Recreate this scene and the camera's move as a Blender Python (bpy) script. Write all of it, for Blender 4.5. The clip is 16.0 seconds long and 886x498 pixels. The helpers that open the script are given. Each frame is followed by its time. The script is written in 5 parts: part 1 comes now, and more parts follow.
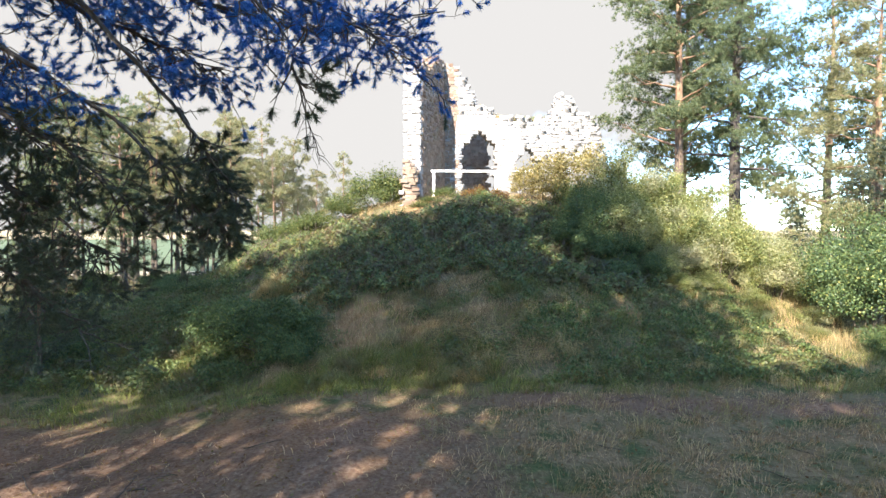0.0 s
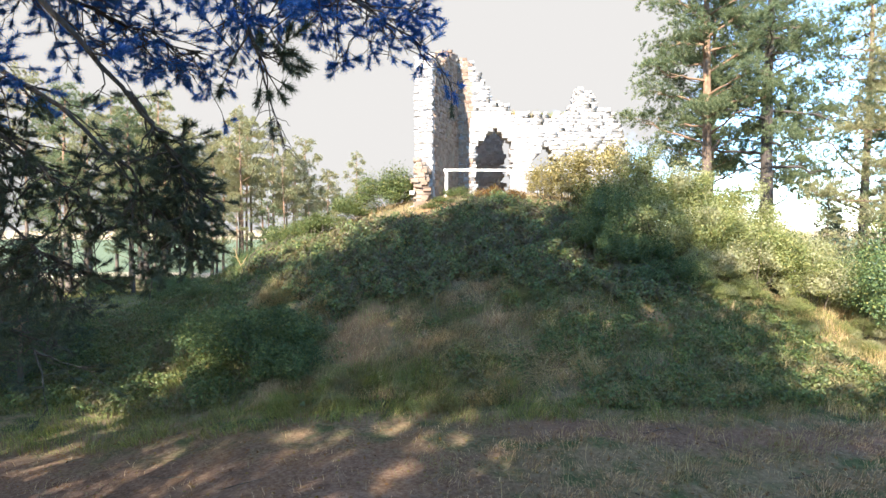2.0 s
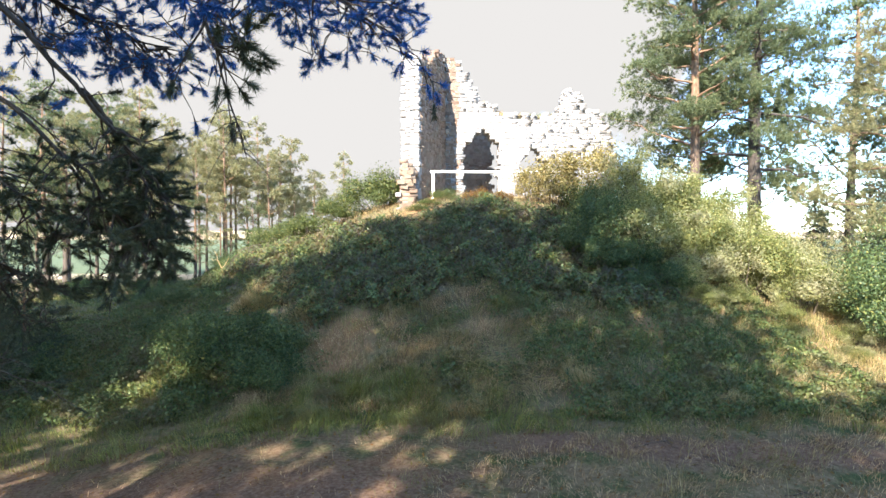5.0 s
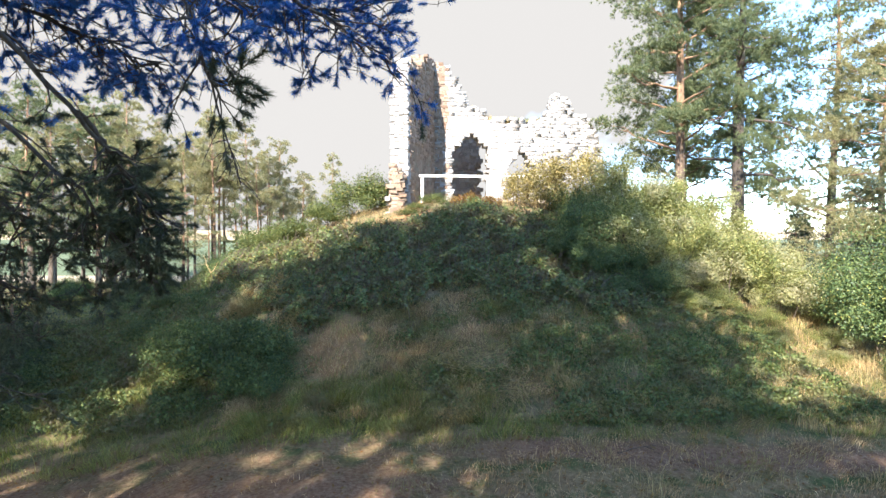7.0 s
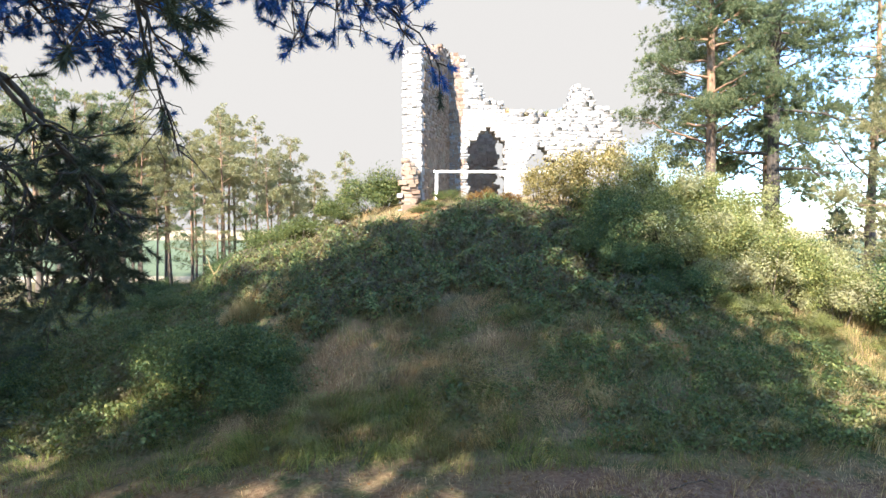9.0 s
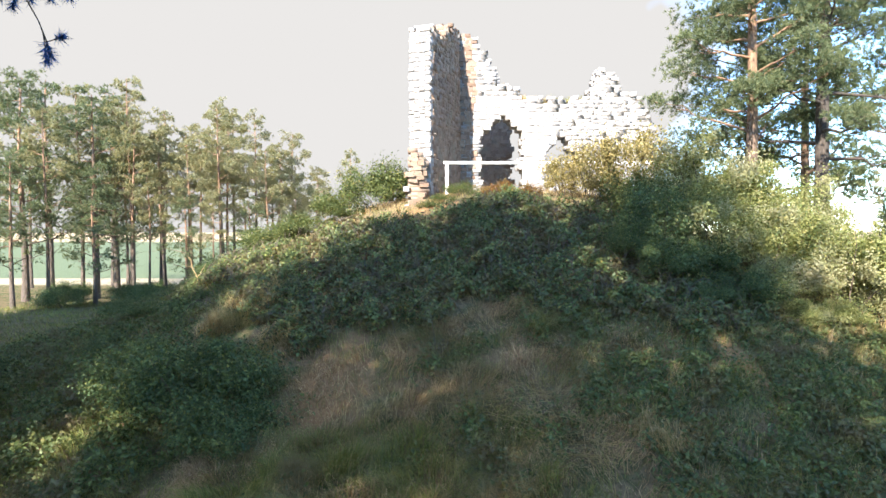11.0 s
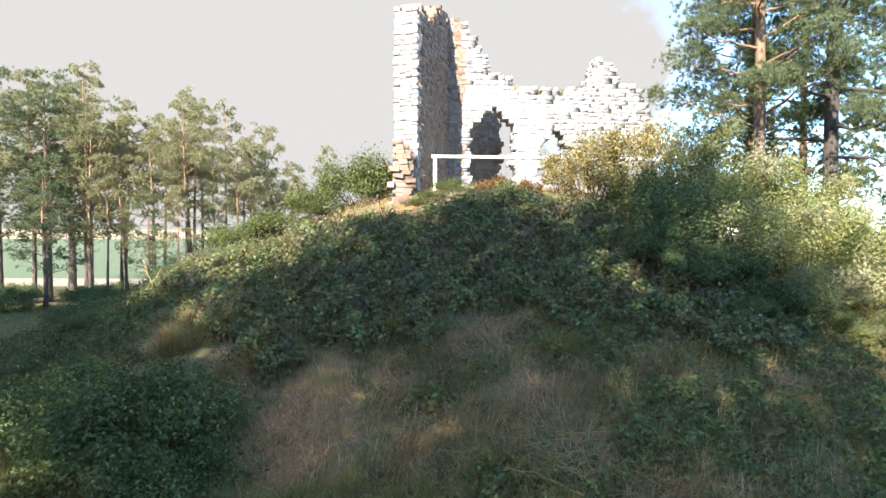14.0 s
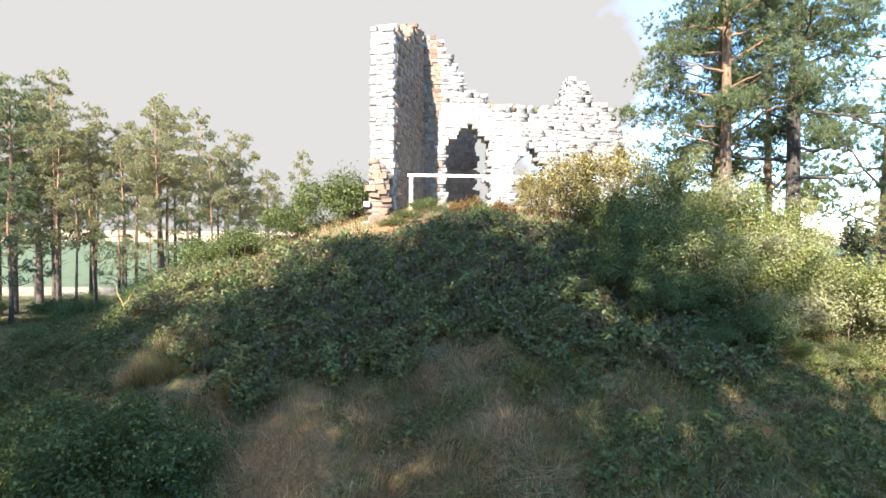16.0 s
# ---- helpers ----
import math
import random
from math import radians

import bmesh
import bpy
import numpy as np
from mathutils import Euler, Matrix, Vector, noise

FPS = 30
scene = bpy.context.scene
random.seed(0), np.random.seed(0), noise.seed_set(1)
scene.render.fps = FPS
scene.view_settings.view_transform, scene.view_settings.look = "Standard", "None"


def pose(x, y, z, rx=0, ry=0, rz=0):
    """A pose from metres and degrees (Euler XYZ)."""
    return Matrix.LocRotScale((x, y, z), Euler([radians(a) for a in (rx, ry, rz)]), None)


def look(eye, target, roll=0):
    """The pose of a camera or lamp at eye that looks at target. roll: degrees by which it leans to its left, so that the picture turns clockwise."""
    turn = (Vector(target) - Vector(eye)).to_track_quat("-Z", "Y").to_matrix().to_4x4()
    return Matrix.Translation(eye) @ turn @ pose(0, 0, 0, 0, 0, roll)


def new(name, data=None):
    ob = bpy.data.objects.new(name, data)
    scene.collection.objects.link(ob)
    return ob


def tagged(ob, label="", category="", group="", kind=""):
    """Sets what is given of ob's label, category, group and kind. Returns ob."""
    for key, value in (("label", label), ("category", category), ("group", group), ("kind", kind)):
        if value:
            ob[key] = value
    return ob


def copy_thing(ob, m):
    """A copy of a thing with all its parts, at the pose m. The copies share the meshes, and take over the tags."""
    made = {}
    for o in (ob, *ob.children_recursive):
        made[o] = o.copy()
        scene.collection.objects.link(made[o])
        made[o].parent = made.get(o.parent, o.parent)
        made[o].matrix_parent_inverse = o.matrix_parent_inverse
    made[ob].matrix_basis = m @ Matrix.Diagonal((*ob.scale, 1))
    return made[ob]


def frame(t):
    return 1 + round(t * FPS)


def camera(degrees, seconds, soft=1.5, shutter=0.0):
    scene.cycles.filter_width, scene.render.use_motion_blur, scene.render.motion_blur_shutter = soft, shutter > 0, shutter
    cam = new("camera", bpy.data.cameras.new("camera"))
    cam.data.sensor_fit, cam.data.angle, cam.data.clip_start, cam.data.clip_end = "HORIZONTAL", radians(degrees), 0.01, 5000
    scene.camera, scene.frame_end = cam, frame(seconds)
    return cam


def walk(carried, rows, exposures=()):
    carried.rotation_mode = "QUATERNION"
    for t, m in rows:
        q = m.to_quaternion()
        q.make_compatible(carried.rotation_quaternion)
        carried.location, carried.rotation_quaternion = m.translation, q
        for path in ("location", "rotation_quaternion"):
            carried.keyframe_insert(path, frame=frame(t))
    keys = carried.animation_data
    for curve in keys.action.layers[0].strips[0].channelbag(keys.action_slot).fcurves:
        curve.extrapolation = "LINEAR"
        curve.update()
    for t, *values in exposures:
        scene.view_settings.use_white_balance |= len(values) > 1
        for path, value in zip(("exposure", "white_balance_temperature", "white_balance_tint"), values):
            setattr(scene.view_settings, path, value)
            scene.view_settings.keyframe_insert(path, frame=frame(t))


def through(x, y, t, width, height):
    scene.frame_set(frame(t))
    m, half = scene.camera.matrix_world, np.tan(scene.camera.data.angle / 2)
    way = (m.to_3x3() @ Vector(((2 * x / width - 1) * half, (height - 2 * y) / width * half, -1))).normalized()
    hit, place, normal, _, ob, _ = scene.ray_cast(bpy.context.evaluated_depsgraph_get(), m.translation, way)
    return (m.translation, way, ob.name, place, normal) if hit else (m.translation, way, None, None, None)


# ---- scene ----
cam = camera(78.0, 16.0)
METRES, EYE, TILT, LEAN, TURN = 8.0, 2.8, -2.0, 0.0, 0.0
ROWS = [
    (0.0, 0.0, 0.0, 0.0, -0.0, 0.0, -0.0),
    (0.5, 0.0021, 0.0262, -0.0025, 0.33, 0.03, -0.07),
    (1.0, 0.0058, 0.062, 0.0007, 0.82, 0.02, -0.01),
    (1.5, 0.0122, 0.1066, 0.0088, 1.32, -0.02, 0.01),
    (2.0, 0.0134, 0.1485, 0.0158, 1.62, 0.01, -0.05),
    (2.5, 0.0172, 0.1754, 0.019, 1.49, -0.06, -0.08),
    (3.0, 0.0169, 0.1886, 0.0222, 1.2, -0.07, -0.05),
    (3.5, 0.0146, 0.1958, 0.0227, 0.97, -0.06, -0.07),
    (4.0, 0.0158, 0.1988, 0.0211, 0.83, -0.01, -0.09),
    (6.5, 0.0272, 0.1767, 0.0468, -0.49, 0.07, -0.1),
    (7.0, 0.0235, 0.1726, 0.0498, -0.7, 0.02, -0.1),
    (7.5, 0.0198, 0.1864, 0.0511, -0.61, 0.03, -0.08),
    (8.0, 0.0171, 0.2176, 0.0502, -0.33, -0.06, 0.02),
    (8.5, 0.0166, 0.2662, 0.0496, 0.2, 0.0, 0.0),
    (9.0, 0.014, 0.3262, 0.0496, 0.69, -0.01, 0.0),
    (11.5, -0.0188, 0.6655, 0.031, 1.5, 0.19, 0.05),
    (12.0, -0.0346, 0.7172, 0.0201, 1.02, 0.08, -0.06),
    (12.5, -0.0462, 0.7506, 0.0181, 0.45, -0.1, -0.13),
    (13.0, -0.0542, 0.7813, 0.0248, 0.02, -0.03, -0.19),
    (13.5, -0.058, 0.8036, 0.0357, -0.45, -0.04, -0.18),
    (14.0, -0.0569, 0.8206, 0.0546, -0.98, 0.03, -0.22),
    (14.5, -0.052, 0.8254, 0.0785, -1.63, 0.07, -0.19),
    (15.0, -0.0477, 0.8194, 0.103, -2.28, 0.13, -0.23),
    (15.5, -0.0473, 0.8121, 0.1161, -2.82, 0.18, -0.27),
    (16.0, -0.053, 0.799, 0.1242, -3.39, 0.2, -0.29),
]
walk(cam, [(t, pose(0, 0, EYE, TILT, LEAN, TURN) @ pose(METRES * x, METRES * y, METRES * z, 90 + pitch, roll, yaw)) for t, x, y, z, yaw, pitch, roll in ROWS],
     exposures=((0.0, 2.33), (10.0, 2.3), (16.0, 2.2)))

# ---- light: a low sun behind the camera to its left, hazy bright sky ahead ----
SUN_TO = Vector((-0.41, -0.912, 0.0)).normalized()
SUN_ELEV = radians(30)
sun_way = Vector((SUN_TO.x * math.cos(SUN_ELEV), SUN_TO.y * math.cos(SUN_ELEV), math.sin(SUN_ELEV)))

world = bpy.data.worlds.new("sky")
scene.world = world
world.use_nodes = True
wn, wl = world.node_tree.nodes, world.node_tree.links
wn.clear()
sky = wn.new("ShaderNodeTexSky")
sky.sky_type = "NISHITA"
sky.sun_disc = False
sky.sun_elevation = SUN_ELEV
sky.sun_rotation = math.atan2(SUN_TO.x, SUN_TO.y)
sky.air_density, sky.dust_density, sky.ozone_density = 1.0, 0.0, 4.0
coord = wn.new("ShaderNodeTexCoord")
split = wn.new("ShaderNodeSeparateXYZ")
wl.new(coord.outputs["Generated"], split.inputs[0])
haze_noise = wn.new("ShaderNodeTexNoise")
haze_noise.inputs["Scale"].default_value = 2.2
haze_noise.inputs["Detail"].default_value = 5.0
wl.new(coord.outputs["Generated"], haze_noise.inputs["Vector"])
side = wn.new("ShaderNodeMath"); side.operation = "MULTIPLY_ADD"
wl.new(split.outputs["X"], side.inputs[0]); side.inputs[1].default_value = -1.0
wl.new(haze_noise.outputs["Fac"], side.inputs[2])
ramp = wn.new("ShaderNodeMapRange")
ramp.inputs["From Min"].default_value, ramp.inputs["From Max"].default_value = 0.08, 0.22
wl.new(side.outputs[0], ramp.inputs["Value"])
sky_bg, cloud_bg = wn.new("ShaderNodeBackground"), wn.new("ShaderNodeBackground")
tint = wn.new("ShaderNodeMix")
tint.data_type, tint.blend_type = "RGBA", "MULTIPLY"
tint.inputs[0].default_value = 1.0
tint.inputs[7].default_value = (0.88, 1.0, 1.06, 1)
wl.new(sky.outputs[0], tint.inputs[6])
wl.new(tint.outputs[2], sky_bg.inputs["Color"])
sky_bg.inputs["Strength"].default_value = 0.15
cloud_bg.inputs["Color"].default_value = (1.0, 0.98, 0.962, 1)
cloud_bg.inputs["Strength"].default_value = 0.172
mix_sky, world_out = wn.new("ShaderNodeMixShader"), wn.new("ShaderNodeOutputWorld")
ahead = wn.new("ShaderNodeMapRange")
ahead.inputs["From Min"].default_value, ahead.inputs["From Max"].default_value = -0.25, 0.2
wl.new(split.outputs["Y"], ahead.inputs["Value"])
bank = wn.new("ShaderNodeMath"); bank.operation = "MULTIPLY"
wl.new(ramp.outputs[0], bank.inputs[0]); wl.new(ahead.outputs[0], bank.inputs[1])
wl.new(bank.outputs[0], mix_sky.inputs[0])
wl.new(sky_bg.outputs[0], mix_sky.inputs[1])
wl.new(cloud_bg.outputs[0], mix_sky.inputs[2])
wl.new(mix_sky.outputs[0], world_out.inputs[0])

sun_data = bpy.data.lights.new("sun", "SUN")
sun_data.energy, sun_data.angle, sun_data.color = 4.2, radians(0.5), (1.0, 0.95, 0.87)
sun = new("sun", sun_data)
sun.matrix_world = look(sun_way * 60, (0, 0, 0))


# ---- materials ----
def start_material(name):
    m = bpy.data.materials.new(name)
    m.use_nodes = True
    n, l = m.node_tree.nodes, m.node_tree.links
    return m, n, l, n["Principled BSDF"]


def noise_node(n, l, vec, scale, detail=4.0, rough=0.6):
    t = n.new("ShaderNodeTexNoise")
    t.inputs["Scale"].default_value, t.inputs["Detail"].default_value, t.inputs["Roughness"].default_value = scale, detail, rough
    l.new(vec, t.inputs["Vector"])
    return t.outputs["Fac"]


def ramp_node(n, l, fac, stops):
    r = n.new("ShaderNodeValToRGB")
    e = r.color_ramp.elements
    while len(e) < len(stops):
        e.new(0.5)
    for k, (p, c) in enumerate(stops):
        e[k].position, e[k].color = p, (*c, 1)
    l.new(fac, r.inputs[0])
    return r.outputs[0]


def mix_node(n, l, fac, a, b, how="MIX"):
    m = n.new("ShaderNodeMix")
    m.data_type, m.blend_type = "RGBA", how
    for sock, v in ((m.inputs[0], fac), (m.inputs[6], a), (m.inputs[7], b)):
        if isinstance(v, (int, float)):
            sock.default_value = v
        elif isinstance(v, tuple):
            sock.default_value = (*v, 1)
        else:
            l.new(v, sock)
    return m.outputs[2]


def map_node(n, l, v, a, b, c=0.0, d=1.0):
    m = n.new("ShaderNodeMapRange")
    for k, x in enumerate((a, b, c, d)):
        m.inputs[k + 1].default_value = x
    l.new(v, m.inputs[0])
    return m.outputs[0]


def leaf_material(name, stops, through=0.3, gloss=0.55, patch=None, patch_scale=0.5, warm=1.2, cool=0.74):
    """Leaves or needles: each piece its own tint, drifting in patches, letting some light through."""
    m, n, l, p = start_material(name)
    geo = n.new("ShaderNodeNewGeometry")
    col = ramp_node(n, l, geo.outputs["Random Per Island"], [(p0, (warm * r0, g0, cool * b0)) for p0, (r0, g0, b0) in stops])
    drift = noise_node(n, l, geo.outputs["Position"], patch_scale, 3.0)
    if patch:
        col = mix_node(n, l, map_node(n, l, drift, 0.48, 0.66), col, patch)
    fine = noise_node(n, l, geo.outputs["Position"], 9.0, 2.0)
    col = mix_node(n, l, 0.55, col, ramp_node(n, l, fine, [(0.25, (0.6, 0.6, 0.6)), (0.75, (1.25, 1.25, 1.25))]), "MULTIPLY")
    l.new(col, p.inputs["Base Color"])
    p.inputs["Roughness"].default_value = gloss
    p.inputs["Specular IOR Level"].default_value = 0.3
    tr = n.new("ShaderNodeBsdfTranslucent")
    l.new(mix_node(n, l, 0.5, col, (1.25, 1.2, 0.6), "MULTIPLY"), tr.inputs["Color"])
    mx = n.new("ShaderNodeMixShader")
    mx.inputs[0].default_value = through
    l.new(p.outputs[0], mx.inputs[1])
    l.new(tr.outputs[0], mx.inputs[2])
    l.new(mx.outputs[0], n["Material Output"].inputs[0])
    return m


def bark_material(name, low, high, z_change):
    """Bark, grey and plated below, orange and flaky above."""
    m, n, l, p = start_material(name)
    tc = n.new("ShaderNodeTexCoord")
    mp = n.new("ShaderNodeMapping")
    mp.inputs["Scale"].default_value = (6.0, 6.0, 1.6)
    l.new(tc.outputs["Object"], mp.inputs[0])
    plates = n.new("ShaderNodeTexVoronoi")
    plates.inputs["Scale"].default_value = 2.2
    l.new(mp.outputs[0], plates.inputs["Vector"])
    grain = noise_node(n, l, mp.outputs[0], 5.0, 6.0)
    sp = n.new("ShaderNodeSeparateXYZ")
    l.new(tc.outputs["Object"], sp.inputs[0])
    col = mix_node(n, l, map_node(n, l, sp.outputs[2], z_change - 1.5, z_change + 2.0), low, high)
    col = mix_node(n, l, 0.8, col, ramp_node(n, l, grain, [(0.25, (0.45, 0.42, 0.4)), (0.75, (1.25, 1.2, 1.15))]), "MULTIPLY")
    col = mix_node(n, l, 0.5, col, ramp_node(n, l, plates.outputs["Distance"], [(0.0, (1.2, 1.2, 1.2)), (0.6, (0.4, 0.4, 0.4))]), "MULTIPLY")
    l.new(col, p.inputs["Base Color"])
    p.inputs["Roughness"].default_value = 0.9
    b = n.new("ShaderNodeBump")
    b.inputs["Strength"].default_value, b.inputs["Distance"].default_value = 0.8, 0.04
    l.new(plates.outputs["Distance"], b.inputs["Height"])
    l.new(b.outputs[0], p.inputs["Normal"])
    return m


def stone_material(name, stops, grime=0.7, moss=0.6):
    m, n, l, p = start_material(name)
    info, geo = n.new("ShaderNodeObjectInfo"), n.new("ShaderNodeNewGeometry")
    pick = n.new("ShaderNodeMath"); pick.operation = "ADD"
    l.new(info.outputs["Random"], pick.inputs[0]); l.new(geo.outputs["Random Per Island"], pick.inputs[1])
    fr = n.new("ShaderNodeMath"); fr.operation = "FRACT"
    l.new(pick.outputs[0], fr.inputs[0])
    col = ramp_node(n, l, fr.outputs[0], stops)
    g1 = noise_node(n, l, geo.outputs["Position"], 2.0, 5.0)
    g2 = noise_node(n, l, geo.outputs["Position"], 28.0, 6.0)
    col = mix_node(n, l, grime, col, ramp_node(n, l, g2, [(0.3, (0.55, 0.53, 0.5)), (0.7, (1.2, 1.18, 1.15))]), "MULTIPLY")
    col = mix_node(n, l, map_node(n, l, g1, 0.52, 0.7, 0.0, moss), col, (0.22, 0.21, 0.15))
    l.new(col, p.inputs["Base Color"])
    p.inputs["Roughness"].default_value = 0.92
    b = n.new("ShaderNodeBump")
    b.inputs["Strength"].default_value, b.inputs["Distance"].default_value = 0.45, 0.02
    l.new(g2, b.inputs["Height"])
    l.new(b.outputs[0], p.inputs["Normal"])
    return m


def ground_material():
    """Needle-strewn soil on the track, straw and moss on the slopes, a crop field and pale farmland far off."""
    m, n, l, p = start_material("earth")
    geo = n.new("ShaderNodeNewGeometry")
    pos = geo.outputs["Position"]
    sp = n.new("ShaderNodeSeparateXYZ")
    l.new(pos, sp.inputs[0])
    big, mid = noise_node(n, l, pos, 0.35, 4.0), noise_node(n, l, pos, 2.2, 5.0)
    fine, grit = noise_node(n, l, pos, 16.0, 6.0), noise_node(n, l, pos, 70.0, 4.0)
    soil = ramp_node(n, l, fine, [(0.25, (0.10, 0.054, 0.034)), (0.5, (0.19, 0.115, 0.075)), (0.78, (0.32, 0.22, 0.15))])
    litter = ramp_node(n, l, fine, [(0.25, (0.10, 0.072, 0.04)), (0.55, (0.215, 0.155, 0.085)), (0.8, (0.34, 0.25, 0.15))])
    moss = ramp_node(n, l, fine, [(0.3, (0.035, 0.05, 0.015)), (0.75, (0.11, 0.13, 0.05))])
    cover = mix_node(n, l, map_node(n, l, mid, 0.42, 0.62), litter, moss)
    off = n.new("ShaderNodeMath"); off.operation = "MULTIPLY_ADD"
    l.new(sp.outputs[0], off.inputs[0]); off.inputs[1].default_value = 0.10
    l.new(sp.outputs[1], off.inputs[2])
    dist = n.new("ShaderNodeMath"); dist.operation = "SUBTRACT"
    l.new(off.outputs[0], dist.inputs[0]); dist.inputs[1].default_value = 7.4
    ab = n.new("ShaderNodeMath"); ab.operation = "ABSOLUTE"
    l.new(dist.outputs[0], ab.inputs[0])
    wob = n.new("ShaderNodeMath"); wob.operation = "MULTIPLY_ADD"
    l.new(mid, wob.inputs[0]); wob.inputs[1].default_value = 3.2
    l.new(ab.outputs[0], wob.inputs[2])
    soil = mix_node(n, l, 0.8, soil, ramp_node(n, l, mid, [(0.3, (0.62, 0.62, 0.60)), (0.7, (1.2, 1.18, 1.15))]), "MULTIPLY")
    col = mix_node(n, l, map_node(n, l, wob.outputs[0], 2.9, 4.6), soil, cover)
    # grass takes over the track on the right, but for a worn rut along the mound's foot
    east = n.new("ShaderNodeMath"); east.operation = "MULTIPLY_ADD"
    l.new(mid, east.inputs[0]); east.inputs[1].default_value = 3.0; l.new(sp.outputs[0], east.inputs[2])
    rut_d = n.new("ShaderNodeMath"); rut_d.operation = "SUBTRACT"; l.new(off.outputs[0], rut_d.inputs[0]); rut_d.inputs[1].default_value = 10.1
    rut_a = n.new("ShaderNodeMath"); rut_a.operation = "ABSOLUTE"; l.new(rut_d.outputs[0], rut_a.inputs[0])
    rut_w = n.new("ShaderNodeMath"); rut_w.operation = "MULTIPLY_ADD"; l.new(mid, rut_w.inputs[0]); rut_w.inputs[1].default_value = 1.0; l.new(rut_a.outputs[0], rut_w.inputs[2])
    turf = mix_node(n, l, map_node(n, l, rut_w.outputs[0], 0.8, 1.2), soil, cover)
    col = mix_node(n, l, map_node(n, l, east.outputs[0], 1.2, 3.2), col, turf)
    for px, py, sx, sy in ((-2.3, 14.3, 0.85, 1.9), (-3.6, 17.3, 0.8, 1.3), (5.0, 15.2, 0.38, 1.6), (-0.6, 22.8, 1.4, 0.7)):
        dx, dy = map_node(n, l, sp.outputs[0], px - sx, px + sx, -1.0, 1.0), map_node(n, l, sp.outputs[1], py - sy, py + sy, -1.0, 1.0)
        sq = n.new("ShaderNodeMath"); sq.operation = "MULTIPLY"; l.new(dx, sq.inputs[0]); l.new(dx, sq.inputs[1])
        rr = n.new("ShaderNodeMath"); rr.operation = "MULTIPLY_ADD"; l.new(dy, rr.inputs[0]); l.new(dy, rr.inputs[1]); l.new(sq.outputs[0], rr.inputs[2])
        ww = n.new("ShaderNodeMath"); ww.operation = "MULTIPLY_ADD"; l.new(mid, ww.inputs[0]); ww.inputs[1].default_value = 1.6; l.new(rr.outputs[0], ww.inputs[2])
        bare = ramp_node(n, l, fine, [(0.25, (0.19, 0.095, 0.045)), (0.75, (0.44, 0.255, 0.12))])
        col = mix_node(n, l, map_node(n, l, ww.outputs[0], 2.0, 0.9, 0.0, 0.9), col, bare)
    crop = ramp_node(n, l, mid, [(0.3, (0.12, 0.15, 0.085)), (0.7, (0.16, 0.19, 0.11))])
    sand = ramp_node(n, l, fine, [(0.3, (0.34, 0.27, 0.18)), (0.7, (0.5, 0.41, 0.29))])
    stubble = ramp_node(n, l, big, [(0.3, (0.42, 0.31, 0.18)), (0.7, (0.52, 0.40, 0.25))])
    col = mix_node(n, l, map_node(n, l, sp.outputs[1], 47.0, 48.5), col, sand)
    col = mix_node(n, l, map_node(n, l, sp.outputs[1], 53.0, 54.5), col, crop)
    col = mix_node(n, l, map_node(n, l, sp.outputs[1], 230.0, 240.0), col, stubble)
    col = mix_node(n, l, 0.6, col, ramp_node(n, l, grit, [(0.3, (0.6, 0.6, 0.6)), (0.7, (1.25, 1.25, 1.25))]), "MULTIPLY")
    l.new(col, p.inputs["Base Color"])
    p.inputs["Roughness"].default_value = 0.95
    p.inputs["Specular IOR Level"].default_value = 0.15
    b = n.new("ShaderNodeBump")
    b.inputs["Strength"].default_value, b.inputs["Distance"].default_value = 0.8, 0.05
    l.new(fine, b.inputs["Height"])
    l.new(b.outputs[0], p.inputs["Normal"])
    return m


def paint_material(name, colour):
    m, n, l, p = start_material(name)
    tc = n.new("ShaderNodeTexCoord")
    f = noise_node(n, l, tc.outputs["Object"], 14.0, 6.0)
    l.new(mix_node(n, l, 0.6, colour, ramp_node(n, l, f, [(0.3, (0.7, 0.68, 0.64)), (0.6, (1, 1, 1))]), "MULTIPLY"), p.inputs["Base Color"])
    p.inputs["Roughness"].default_value = 0.6
    return m


EARTH = ground_material()
# Same stone twice: pale copy painted as sunlit, brown one as shaded.
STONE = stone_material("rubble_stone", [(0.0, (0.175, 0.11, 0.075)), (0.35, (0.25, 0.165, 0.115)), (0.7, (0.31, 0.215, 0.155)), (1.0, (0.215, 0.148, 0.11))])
LIT_STONE = stone_material("sunlit_stone", [(0.0, (0.295, 0.27, 0.252)), (0.35, (0.31, 0.285, 0.267)), (0.7, (0.32, 0.295, 0.278)), (1.0, (0.30, 0.275, 0.257))], 0.22, 0.1)
LIT_MORTAR = stone_material("sunlit_mortar", [(0.0, (0.31, 0.285, 0.267)), (1.0, (0.325, 0.30, 0.282))], 0.22, 0.1)
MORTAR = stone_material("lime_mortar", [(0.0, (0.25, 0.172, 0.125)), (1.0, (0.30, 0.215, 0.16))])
BARK = bark_material("pine_bark", (0.15, 0.115, 0.09), (0.36, 0.215, 0.13), 4.5)
DARK_BARK = bark_material("old_branch_bark", (0.10, 0.08, 0.065), (0.16, 0.11, 0.08), 9.0)
TWIG = bark_material("shrub_bark", (0.13, 0.10, 0.07), (0.18, 0.14, 0.10), 2.0)
# Needles in three tones; part of the crowns' shade sits in the colour.
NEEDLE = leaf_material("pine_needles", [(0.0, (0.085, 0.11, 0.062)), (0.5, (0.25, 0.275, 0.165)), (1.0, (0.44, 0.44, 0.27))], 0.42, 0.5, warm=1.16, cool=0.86)
